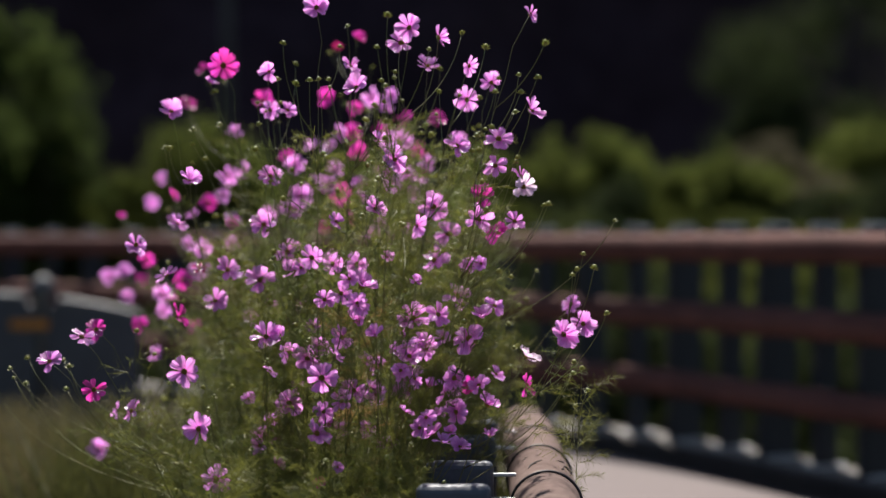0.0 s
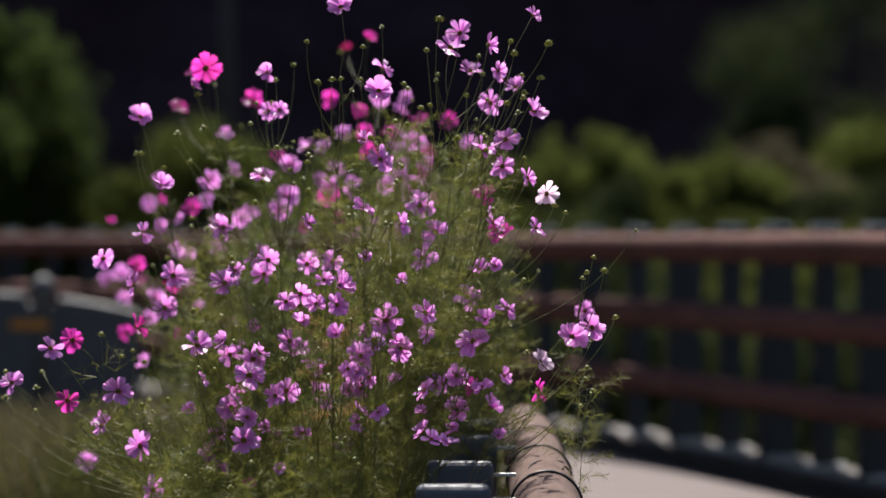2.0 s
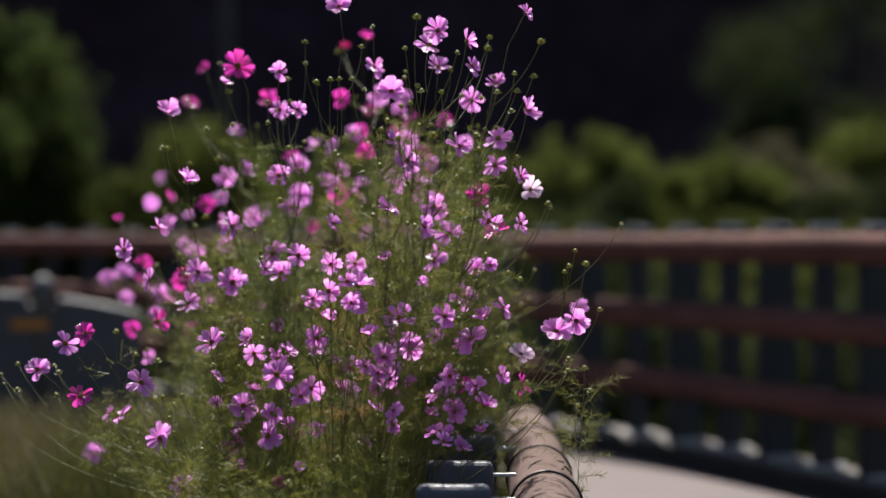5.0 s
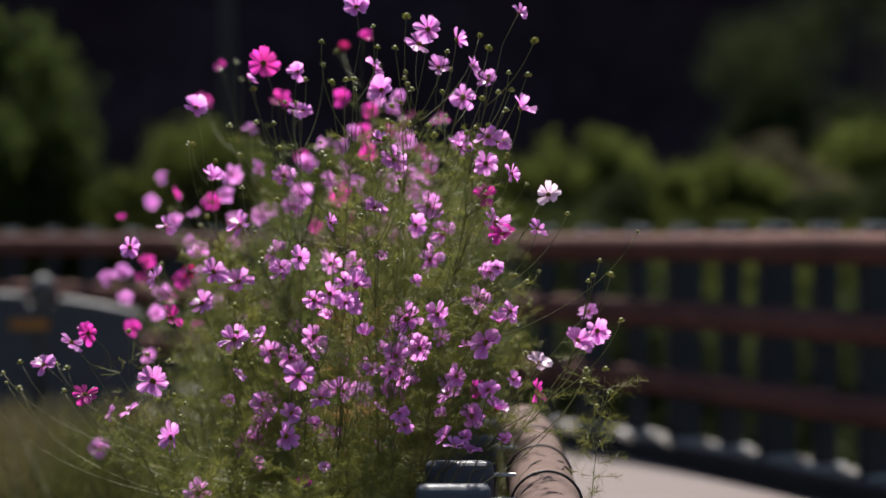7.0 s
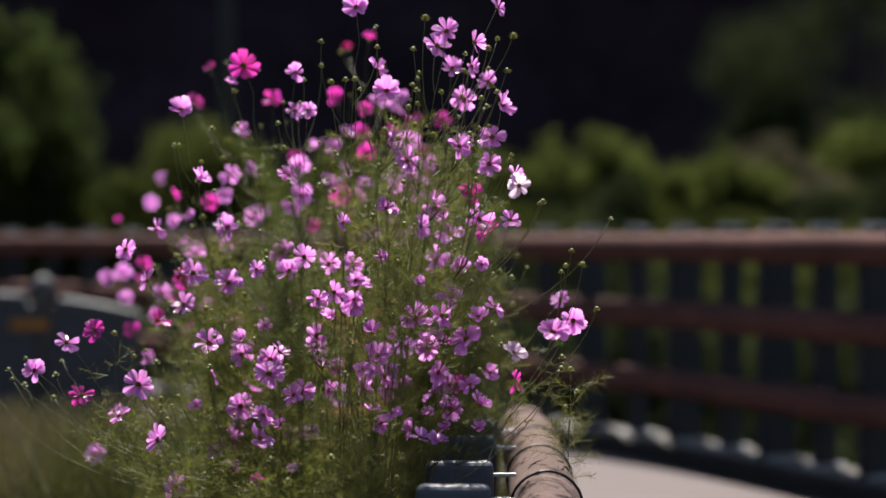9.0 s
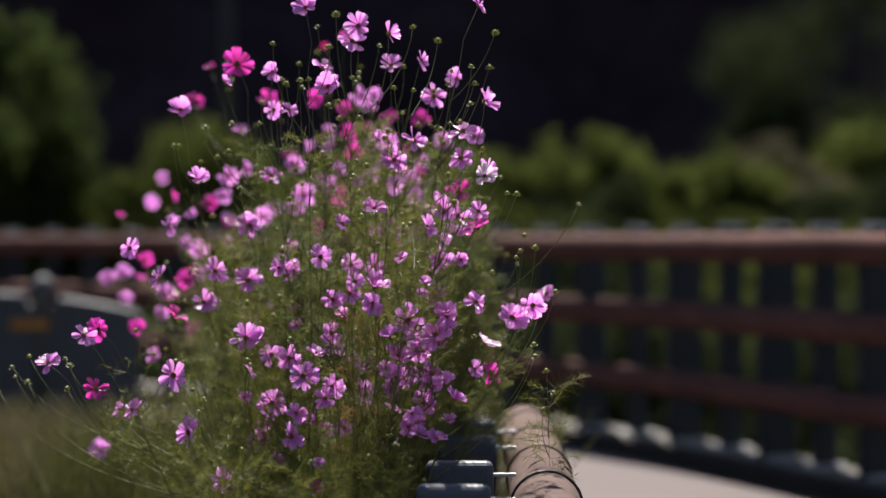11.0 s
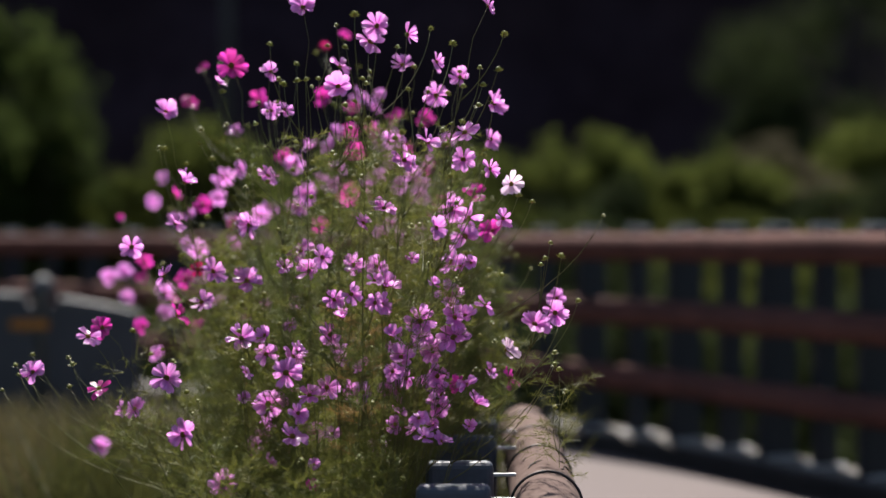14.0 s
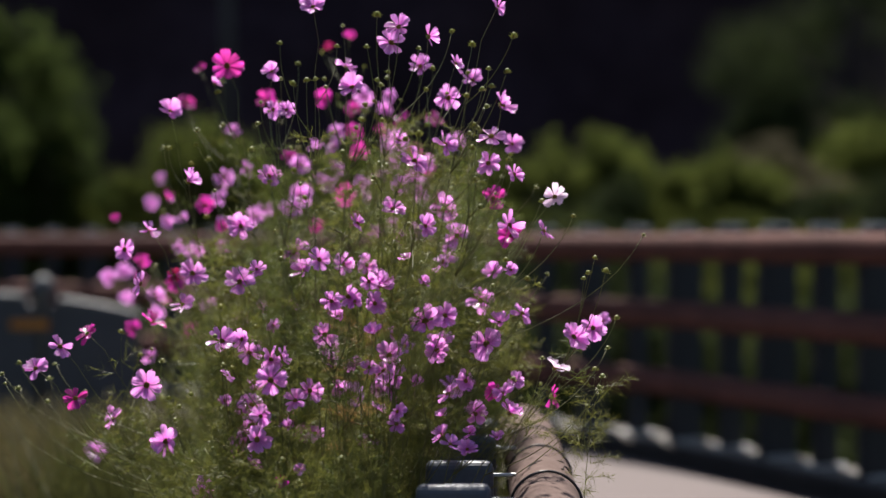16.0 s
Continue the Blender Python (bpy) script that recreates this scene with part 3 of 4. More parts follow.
def cosmos(bx, by, heads, buds, leaves=1.0, dry=False):
    """One cosmos stem rooted at (bx, by): heads (tone, x, y, z, width, yaw, pitch) and buds (x, y, z) on stalks."""
    seed = len(STEMS) + 11
    rng, nrng = random.Random(seed), np.random.default_rng(seed)
    if heads:
        bx, by, _ = set_back(bx, by, 0.0)
        heads = [("magenta" if h[0] == "pink" and h[2] > 3.98 and rng.random() < 0.15 else h[0], *set_back(*h[1:4]), h[4] * (0.96 if h[2] > 4 else 1.16 if h[3] < 1.3 else 1.0), *h[5:]) for h in heads]
        buds = [set_back(*b) for b in buds]
        if heads[0][3] > 1.36:                       # young buds crowd the tall stems
            x, y, z = heads[0][1:4]
            buds += [(x + rng.uniform(-0.09, 0.07), y + rng.uniform(-0.05, 0.05), z - rng.uniform(-0.01, 0.24)) for _ in range(4 if y < 4 else 2)]
    tones = [h[0] for h in heads]
    word = {"pink": "pink", "magenta": "deep magenta", "pale": "pale fading pink", "crimson": "dark crimson", "violet": "violet-pink"}
    first = word[tones[0]] if tones else "green"
    label = (f"tall cosmos stem with {first} flowers and feathery leaves" if len(heads) > 1 else
             f"thin cosmos stem with one {first} flower" if heads else "leafy green cosmos stem with buds only")
    stem = thing("cosmos_plant", label, "flower", pose(bx, by, 0), "cosmos clump")
    origin = Vector((bx, by, 0))
    ends = [Vector(h[1:4]) - origin for h in heads] + [Vector(b) - origin for b in buds]
    top = max(ends, key=lambda e: e.z) if not heads else ends[0]
    axis = Vector((0, 0, 1))
    # the main stem
    lower = Vector((top.x * 0.3 + rng.uniform(-0.06, 0.06), top.y * 0.35, top.z * 0.62))
    curve = bezier((0, 0, -0.1), lower, top, 20)
    wave, phase = rng.uniform(0.004, 0.014), rng.uniform(0, 6)
    for i in range(1, 20):
        u = i / 20
        curve[i] += Vector((wave * math.sin(7 * u + phase), wave * math.sin(5 * u + 2 * phase), 0)) * math.sin(u * math.pi)
    if heads:
        curve[19] += Vector((rng.uniform(-0.012, 0.012), 0.012, -0.004))
    rad = [(0.0022 if heads else 0.0014) * (1 - 0.7 * i / 20) for i in range(21)]
    v, f = tube(curve, rad, 6)
    part("stem", mesh_of("stem", v, f, M_STEM, True), stem)
    s, e = feather_leaves(curve, origin, nrng, int((18 if heads else 30) * leaves * top.z), 0.2 if heads or top.z < 1.2 else 0.5, 0.95 if not heads else 0.80 if top.z < 1.4 else 0.86, 0.10 if top.z < 1.4 else 0.08)
    for i, q in enumerate(ends):
        if q is top:
            continue
        below = q.z - rng.uniform(0.10, 0.22) - 0.5 * abs(q.x - top.x)
        j = min(range(5, 19), key=lambda i: abs(curve[i].z - below))
        root = curve[j]
        side = (q - root)
        bend = root + side * 0.55 + Vector((side.x * 0.25 + rng.uniform(-0.02, 0.02), rng.uniform(-0.01, 0.01), -0.12 * side.length))
        stalk = bezier(root, bend, q, 8)
        v, f = tube(stalk, [0.0013 - 0.0005 * k / 8 for k in range(9)], 5)
        part("stalk", mesh_of("stalk", v, f, M_STEM, True), stem)
        s2, e2 = feather_leaves(stalk, origin, nrng, 3 if q.z < 1.25 else 0, 0.1, 0.5, 0.06)
        s, e = s + s2, e + e2
    where = np.asarray(s) + np.array(origin)
    clear = ~((where[:, 0] > -0.1) & (where[:, 0] < 0.32) & (where[:, 1] < 3.66) & (where[:, 2] < 0.82)) if bx < 0.2 else np.ones(len(s), bool)
    clear &= (where[:, 0] > -0.58) | (nrng.uniform(size=len(s)) < 0.35)
    s, e = np.asarray(s)[clear], np.asarray(e)[clear]
    # rear shoots get the darker leaf, their shade put into the colour
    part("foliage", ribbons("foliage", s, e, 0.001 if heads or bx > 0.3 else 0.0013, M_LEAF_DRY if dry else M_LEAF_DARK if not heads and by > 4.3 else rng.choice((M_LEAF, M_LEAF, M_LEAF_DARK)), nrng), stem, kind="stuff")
    for (tone, x, y, z, width, yaw, pitch), q in zip(heads, ends):
        way = Vector((math.sin(radians(yaw)) * math.cos(radians(pitch)), -math.cos(radians(yaw)) * math.cos(radians(pitch)), math.sin(radians(pitch))))
        turn = way.to_track_quat("Z", "Y").to_matrix().to_4x4()
        m = Matrix.Translation(q) @ turn
        bloom = part("flower_head", DISC, stem, "flower head with yellow-brown disc")
        bloom.matrix_basis = m
        bloom.scale = (width * 0.53,) * 3
        part("calyx", CALYX, bloom)
        cup = rng.uniform(-5, 6) if pitch < 9 else rng.uniform(0, 26) if pitch < 45 else rng.uniform(18, 50)
        spin = rng.uniform(0, 45)
        missing = rng.randrange(8) if rng.random() < 0.15 else -1
        kinds = rng.sample(PETALS[tone], 3)
        for k in range(8):
            if k == missing:
                continue
            lift = cup + rng.gauss(0, 11)
            part("petal", rng.choice(kinds), bloom, "",
                 Matrix.Rotation(radians(spin + 45 * k + rng.gauss(0, 5)), 4, "Z") @ Matrix.Rotation(radians(-lift), 4, "Y")
                 @ Matrix.Rotation(radians(rng.gauss(6, 9)), 4, "X") @ Matrix.Scale(rng.uniform(0.86, 1.08), 4))
        BLOOMS.append((bloom, m))
    for b in buds:
        q = Vector(b) - origin
        k = rng.uniform(0.8, 1.25)
        part("bud", BUD, stem, "green bud", Matrix.Translation(q) @ Euler((rng.uniform(-0.8, 0.4), rng.uniform(-0.5, 0.5), 0)).to_matrix().to_4x4() @ Matrix.Scale(k, 4))
    centre = sum(ends, Vector()) / len(ends) + origin
    STEMS.append((stem, origin, centre, top.z))
    return stem


cosmos(-0.16, 3.60, [("pink", 0.069, 3.471, 1.778, 0.050, 53, 25), ("pink", 0.082, 3.390, 1.553, 0.074, 54, 23)], [(0.091, 3.363, 1.626), (0.061, 3.455, 1.601)])
cosmos(-0.24, 3.60, [("pink", -0.303, 3.418, 1.761, 0.072, 19, 29)], [(-0.254, 3.483, 1.686)])
cosmos(-0.20, 3.62, [("pink", -0.151, 3.377, 1.716, 0.065, -23, 26), ("pink", -0.171, 3.479, 1.694, 0.076, 16, 43), ("pink", -0.087, 3.440, 1.706, 0.058, 116, 24)], [(-0.035, 3.539, 1.734), (-0.200, 3.382, 1.744)])
cosmos(-0.19, 3.51, [("pink", -0.045, 3.382, 1.642, 0.049, 49, 20), ("pink", -0.061, 3.383, 1.465, 0.065, 27, 39)], [(-0.008, 3.525, 1.704), (-0.107, 3.487, 1.593), (-0.061, 3.386, 1.577)])
cosmos(-0.32, 3.54, [("pink", -0.227, 3.533, 1.598, 0.071, -20, 14)], [(-0.166, 3.428, 1.606), (-0.156, 3.383, 1.591), (-0.200, 3.487, 1.522), (-0.435, 3.359, 1.445)])
cosmos(-0.18, 3.66, [("pink", 0.051, 3.395, 1.485, 0.068, -15, 39), ("pink", 0.047, 3.393, 1.426, 0.060, -13, 23), ("pink", 0.108, 3.500, 1.409, 0.054, 46, 13)], [(0.174, 3.496, 1.351), (0.024, 3.510, 1.513), (0.095, 3.418, 1.449), (0.093, 3.425, 1.439)])
cosmos(-0.15, 3.59, [("pink", -0.106, 3.452, 1.470, 0.053, 36, 32), ("pink", -0.072, 3.436, 1.425, 0.066, 36, 21), ("pink", -0.121, 3.505, 1.319, 0.059, 14, 41)], [(-0.057, 3.526, 1.281), (-0.235, 3.500, 1.448)])
cosmos(-0.23, 3.66, [("pale", 0.212, 3.389, 1.354, 0.060, 1, 22), ("pink", 0.194, 3.470, 1.280, 0.047, 47, 20)], [(0.420, 3.468, 1.277), (0.263, 3.489, 1.316)])
cosmos(-0.14, 3.60, [("pink", 0.124, 3.527, 1.287, 0.065, 53, 19), ("pink", 0.125, 3.397, 1.188, 0.032, -3, 12), ("pink", 0.149, 3.357, 1.095, 0.049, 56, 32)], [(0.196, 3.541, 1.154), (0.165, 3.450, 1.170), (0.114, 3.415, 1.211), (0.119, 3.403, 1.193)])
cosmos(-0.24, 3.69, [("pink", -0.178, 3.431, 1.284, 0.041, 52, 22), ("pink", -0.150, 3.362, 1.156, 0.042, 3, 29)], [(-0.299, 3.493, 1.345)])
cosmos(-0.16, 3.52, [("pink", 0.001, 3.367, 1.273, 0.051, 49, 17), ("pink", -0.006, 3.384, 1.150, 0.031, 27, 54), ("pink", 0.039, 3.437, 1.073, 0.055, 42, 22)], [(0.076, 3.388, 1.218), (-0.037, 3.536, 1.282)])
cosmos(-0.24, 3.65, [("pink", -0.259, 3.382, 1.212, 0.049, 16, 2), ("pink", -0.242, 3.499, 1.114, 0.045, 12, 20), ("pink", -0.197, 3.389, 1.131, 0.049, 10, 8)], [(-0.367, 3.495, 1.274), (-0.360, 3.540, 1.226), (-0.355, 3.500, 1.211)])
cosmos(-0.19, 3.59, [("pink", -0.083, 3.520, 1.206, 0.031, 16, 33), ("pink", -0.142, 3.458, 1.144, 0.070, 60, 50), ("pink", -0.149, 3.423, 1.105, 0.052, 37, 16)], [(-0.122, 3.469, 1.068), (-0.045, 3.481, 1.197)])
cosmos(-0.33, 3.65, [("pink", -0.365, 3.489, 1.185, 0.039, 23, 38), ("pink", -0.410, 3.527, 1.027, 0.048, -25, 33), ("pink", -0.344, 3.493, 0.980, 0.059, 40, 21)], [(-0.427, 3.456, 0.968), (-0.455, 3.417, 1.043), (-0.375, 3.502, 1.056), (-0.459, 3.547, 1.370)])
cosmos(-0.23, 3.61, [("pink", -0.152, 3.361, 1.112, 0.042, -23, 15), ("pink", -0.115, 3.355, 1.040, 0.046, -6, 54)], [(-0.160, 3.386, 1.013), (-0.167, 3.411, 1.035)])
cosmos(-0.19, 3.69, [("pink", -0.224, 3.533, 1.068, 0.046, -4, 47), ("pink", -0.249, 3.475, 1.033, 0.053, 42, 9)], [(-0.260, 3.405, 1.000)])
cosmos(-0.14, 3.55, [("pink", 0.111, 3.440, 1.069, 0.050, -6, 53), ("pink", 0.083, 3.438, 1.022, 0.069, -39, 32)], [(0.140, 3.449, 1.024), (0.096, 3.470, 1.151)])
cosmos(-0.13, 3.60, [("pink", -0.030, 3.432, 1.067, 0.069, 0, 17), ("pink", -0.011, 3.485, 1.012, 0.046, 18, 47), ("pink", -0.005, 3.470, 0.999, 0.053, 5, 5)], [(-0.063, 3.507, 1.023), (-0.047, 3.442, 1.130), (-0.081, 3.460, 1.078)])
cosmos(-0.14, 3.59, [("pink", 0.330, 3.519, 1.052, 0.054, 23, 14), ("pink", 0.275, 3.408, 1.034, 0.069, 27, 36)], [(0.326, 3.446, 1.213), (0.314, 3.479, 1.179), (0.303, 3.468, 1.166), (0.342, 3.363, 1.184), (0.387, 3.542, 1.076)])
cosmos(-0.43, 3.65, [("pink", -0.765, 3.353, 1.044, 0.054, 47, 38), ("magenta", -0.772, 3.494, 0.916, 0.053, -1, 42)], [])
cosmos(-0.35, 3.52, [("pink", -0.459, 3.523, 1.023, 0.065, 24, 43), ("pink", -0.431, 3.383, 0.958, 0.032, 71, 36), ("pink", -0.399, 3.535, 0.874, 0.060, 21, 12)], [(-0.460, 3.549, 0.957), (-0.512, 3.384, 0.921), (-0.436, 3.370, 0.984), (-0.441, 3.408, 1.108)])
cosmos(-0.14, 3.65, [("pink", 0.072, 3.513, 0.999, 0.041, -24, 54), ("pink", 0.043, 3.473, 0.937, 0.050, 21, 8)], [(0.067, 3.413, 1.068)])
cosmos(-0.35, 3.63, [("pink", -0.304, 3.408, 0.999, 0.044, 73, 35), ("pink", -0.324, 3.350, 0.955, 0.062, 0, 8), ("pink", -0.282, 3.438, 0.897, 0.047, -25, 37)], [(-0.366, 3.466, 1.027), (-0.313, 3.549, 0.893), (-0.297, 3.471, 0.962)])
cosmos(-0.13, 3.53, [("pink", -0.083, 3.448, 0.988, 0.058, 19, 33), ("pink", -0.097, 3.434, 0.955, 0.045, 0, 24), ("pink", -0.073, 3.485, 0.937, 0.046, 45, 7)], [(-0.153, 3.375, 0.959), (-0.129, 3.491, 0.958)])
cosmos(-0.17, 3.64, [("pale", 0.208, 3.393, 0.982, 0.057, 53, 39), ("magenta", 0.215, 3.547, 0.905, 0.051, 61, 10)], [(0.187, 3.499, 0.997), (0.339, 3.546, 1.022), (0.315, 3.405, 0.969), (0.320, 3.514, 0.934)])
cosmos(-0.41, 3.61, [("pink", -0.862, 3.394, 0.979, 0.049, -11, 35)], [])
cosmos(-0.19, 3.58, [("pink", -0.127, 3.398, 0.964, 0.038, 14, 28), ("pink", -0.117, 3.475, 0.864, 0.041, 91, 53), ("pink", -0.067, 3.373, 0.866, 0.038, -16, 42)], [(-0.103, 3.354, 0.856), (-0.192, 3.426, 0.915)])
cosmos(-0.35, 3.65, [("pink", -0.595, 3.394, 0.952, 0.063, 26, 16), ("pink", -0.555, 3.369, 0.830, 0.062, -29, 9)], [(-0.571, 3.515, 0.908), (-0.534, 3.441, 0.896), (-0.546, 3.441, 0.867), (-0.542, 3.453, 0.832)])
cosmos(-0.14, 3.53, [("magenta", 0.084, 3.502, 0.912, 0.039, -24, 29), ("pink", 0.105, 3.430, 0.916, 0.047, -31, 28), ("pink", 0.121, 3.449, 0.870, 0.058, 77, 52)], [(0.128, 3.461, 0.947)])
cosmos(-0.28, 3.67, [("pink", -0.261, 3.495, 0.910, 0.053, 29, 16), ("pink", -0.309, 3.451, 0.835, 0.040, -13, 47), ("pink", -0.280, 3.376, 0.751, 0.027, -5, 36)], [(-0.338, 3.428, 0.863), (-0.242, 3.527, 0.879)])
cosmos(-0.16, 3.53, [("pink", 0.020, 3.455, 0.901, 0.050, -80, 31), ("pink", 0.006, 3.507, 0.846, 0.037, -12, 54)], [(-0.052, 3.485, 0.961)])
cosmos(-0.30, 3.50, [("pink", -0.331, 3.431, 0.866, 0.044, 25, 11), ("pink", -0.339, 3.387, 0.821, 0.065, 41, 25)], [(-0.406, 3.504, 0.863), (-0.342, 3.449, 0.870)])
cosmos(-0.17, 3.63, [("pink", 0.046, 3.482, 0.860, 0.053, 14, 23), ("pink", 0.034, 3.420, 0.822, 0.035, -8, 45)], [])
cosmos(-0.18, 3.50, [("pink", -0.079, 3.434, 0.836, 0.042, 39, 19)], [(-0.131, 3.522, 0.875)])
cosmos(-0.18, 3.64, [("pink", 0.001, 3.455, 0.813, 0.050, -66, 36), ("violet", 0.020, 3.378, 0.804, 0.043, 13, 44), ("violet", 0.057, 3.416, 0.786, 0.047, 29, 54)], [])
cosmos(-0.18, 3.68, [("pink", 0.122, 3.398, 0.814, 0.036, 1, 55)], [])
cosmos(-0.36, 3.53, [("magenta", -0.309, 3.463, 0.704, 0.031, 25, 32)], [])
cosmos(-0.47, 3.66, [("pink", -0.485, 3.406, 0.707, 0.063, 40, 11)], [])
cosmos(-0.16, 3.87, [("pink", -0.122, 3.823, 1.682, 0.065, 6, 40)], [])
cosmos(-0.39, 3.75, [("magenta", -0.508, 3.887, 1.689, 0.084, 8, 8), ("pink", -0.538, 3.870, 1.642, 0.040, 110, 52)], [(-0.529, 3.870, 1.624)])
cosmos(-0.26, 3.83, [("pink", -0.263, 3.742, 1.669, 0.060, 56, 39)], [(-0.270, 3.711, 1.764)])
cosmos(-0.37, 3.77, [("pink", -0.410, 3.758, 1.657, 0.054, 10, 27), ("pink", -0.417, 3.838, 1.571, 0.056, 33, 5)], [(-0.392, 3.774, 1.642), (-0.358, 3.889, 1.692)])
cosmos(-0.14, 3.76, [("pink", 0.022, 3.804, 1.648, 0.064, -16, 26), ("pink", -0.036, 3.835, 1.606, 0.071, 0, 7)], [])
cosmos(-0.42, 3.91, [("pink", -0.645, 3.818, 1.570, 0.071, 18, 35), ("pink", -0.587, 3.717, 1.391, 0.072, 52, 55)], [])
cosmos(-0.36, 3.75, [("pink", -0.355, 3.714, 1.561, 0.048, 24, 30), ("pink", -0.408, 3.796, 1.406, 0.067, 26, 44)], [(-0.380, 3.795, 1.588), (-0.309, 3.797, 1.400)])
cosmos(-0.18, 3.91, [("pink", 0.148, 3.900, 1.498, 0.063, 39, 25), ("magenta", 0.103, 3.869, 1.358, 0.068, 6, 31), ("magenta", 0.145, 3.731, 1.262, 0.060, -36, 33)], [(0.244, 3.896, 1.170), (0.107, 3.848, 1.370)])
cosmos(-0.16, 3.75, [("pink", 0.022, 3.813, 1.325, 0.080, 29, 11), ("pink", 0.057, 3.829, 1.256, 0.068, -15, 42), ("pink", 0.022, 3.825, 1.193, 0.071, -59, 23)], [(-0.151, 3.891, 1.398)])
cosmos(-0.34, 3.85, [("pink", -0.668, 3.811, 1.288, 0.052, 67, 44), ("pink", -0.676, 3.703, 1.161, 0.057, -60, 33), ("crimson", -0.619, 3.852, 1.174, 0.034, 39, 43)], [])
cosmos(-0.38, 3.79, [("pink", -0.465, 3.806, 1.286, 0.067, -35, 30), ("pink", -0.470, 3.790, 1.149, 0.070, 0, 36)], [])
cosmos(-0.32, 3.89, [("pink", -0.740, 3.755, 1.238, 0.057, 42, 7)], [])
cosmos(-0.29, 3.93, [("pink", -0.360, 3.880, 1.220, 0.069, -29, 36), ("pink", -0.326, 3.725, 1.174, 0.057, -18, 20)], [(-0.303, 3.837, 1.319)])
cosmos(-0.31, 3.78, [("pink", -0.211, 3.754, 1.187, 0.051, 19, -3), ("pink", -0.158, 3.868, 1.183, 0.051, -6, 6), ("pink", -0.261, 3.844, 0.980, 0.055, 26, 44)], [(-0.248, 3.788, 1.171), (-0.189, 3.754, 1.365)])
cosmos(-0.47, 3.88, [("pink", -0.558, 3.777, 1.173, 0.064, 52, 37), ("pink", -0.589, 3.801, 1.096, 0.058, 8, 41)], [])
cosmos(-0.13, 3.89, [("pink", 0.107, 3.844, 1.171, 0.053, -34, 36), ("pink", 0.074, 3.771, 1.104, 0.064, 25, 25), ("pink", 0.159, 3.718, 0.916, 0.044, 36, 20)], [])
cosmos(-0.17, 3.78, [("pink", 0.357, 3.892, 1.071, 0.053, -49, 36)], [])
cosmos(-0.42, 3.87, [("magenta", -0.656, 3.798, 1.061, 0.064, 73, 30)], [])
cosmos(-0.40, 3.81, [("pink", -0.381, 3.885, 1.034, 0.037, 45, 5), ("pink", -0.420, 3.705, 0.980, 0.052, 14, 6)], [])
cosmos(-0.45, 3.87, [("magenta", -0.819, 3.720, 1.038, 0.054, -25, 25), ("pink", -0.805, 3.869, 0.828, 0.040, -77, 20)], [(-1.043, 3.769, 0.945), (-1.021, 3.718, 0.926), (-1.016, 3.826, 0.966), (-1.028, 3.857, 0.900), (-0.939, 3.877, 0.955), (-1.077, 3.776, 0.883)])
cosmos(-0.24, 3.75, [("pink", -0.097, 3.838, 1.011, 0.034, 53, 5), ("pink", -0.112, 3.779, 0.977, 0.037, 32, 36), ("violet", -0.063, 3.745, 0.986, 0.051, -23, 31)], [])
cosmos(-0.15, 3.78, [("pink", 0.009, 3.711, 1.010, 0.042, -11, 39), ("violet", 0.022, 3.841, 0.886, 0.056, 47, 40), ("pink", 0.040, 3.806, 0.885, 0.046, 47, 13)], [(0.097, 3.796, 0.904)])
cosmos(-0.20, 3.77, [("pink", -0.245, 3.786, 0.953, 0.040, 55, 44), ("pink", -0.230, 3.810, 0.882, 0.049, 49, 9)], [(-0.234, 3.708, 0.899)])
cosmos(-0.18, 3.87, [("pink", -0.197, 3.787, 0.935, 0.056, -43, 30), ("violet", -0.211, 3.899, 0.860, 0.057, 8, 9), ("pink", -0.145, 3.881, 0.872, 0.041, 1, 32)], [])
cosmos(-0.20, 3.91, [("violet", -0.085, 3.843, 0.915, 0.045, -19, 54), ("pink", -0.097, 3.825, 0.878, 0.058, 64, 8)], [])
cosmos(-0.18, 3.94, [("pink", -0.125, 3.811, 0.914, 0.058, -47, -3), ("violet", -0.167, 3.889, 0.732, 0.055, -12, 45)], [])
cosmos(-0.18, 3.85, [("pink", -0.041, 3.838, 0.886, 0.046, 39, 45)], [])
cosmos(-0.41, 3.90, [("pink", -0.408, 3.856, 0.875, 0.056, 119, 49), ("pink", -0.430, 3.897, 0.840, 0.049, 13, 47), ("pink", -0.443, 3.894, 0.835, 0.050, -2, 12)], [])
cosmos(-0.26, 3.94, [("pink", -0.298, 3.873, 0.870, 0.043, 21, 6), ("pink", -0.335, 3.837, 0.799, 0.056, -88, 16), ("pink", -0.317, 3.871, 0.767, 0.050, -18, 23)], [(-0.265, 3.793, 0.874)])
cosmos(-0.38, 3.75, [("pink", -0.484, 3.712, 0.867, 0.033, 20, 34), ("pink", -0.463, 3.787, 0.743, 0.046, -21, 27)], [])
cosmos(-0.37, 3.84, [("pink", -0.737, 3.738, 0.843, 0.054, -63, 35)], [(-0.901, 3.794, 0.950), (-0.919, 3.832, 0.891)])
cosmos(-0.31, 3.91, [("pink", -0.418, 3.888, 0.793, 0.066, -128, 36), ("pink", -0.448, 3.884, 0.750, 0.060, 17, 48)], [])
cosmos(-0.22, 3.94, [("pink", -0.245, 3.701, 0.795, 0.042, 36, 27)], [(-0.267, 3.717, 0.834)])
cosmos(-0.39, 3.87, [("pink", -0.415, 3.734, 0.709, 0.051, 124, 34)], [])
cosmos(-0.25, 4.23, [("magenta", -0.269, 4.300, 1.807, 0.057, 27, 51), ("crimson", -0.339, 4.493, 1.799, 0.053, -12, 50), ("pink", -0.234, 4.451, 1.660, 0.072, 44, 8)], [])
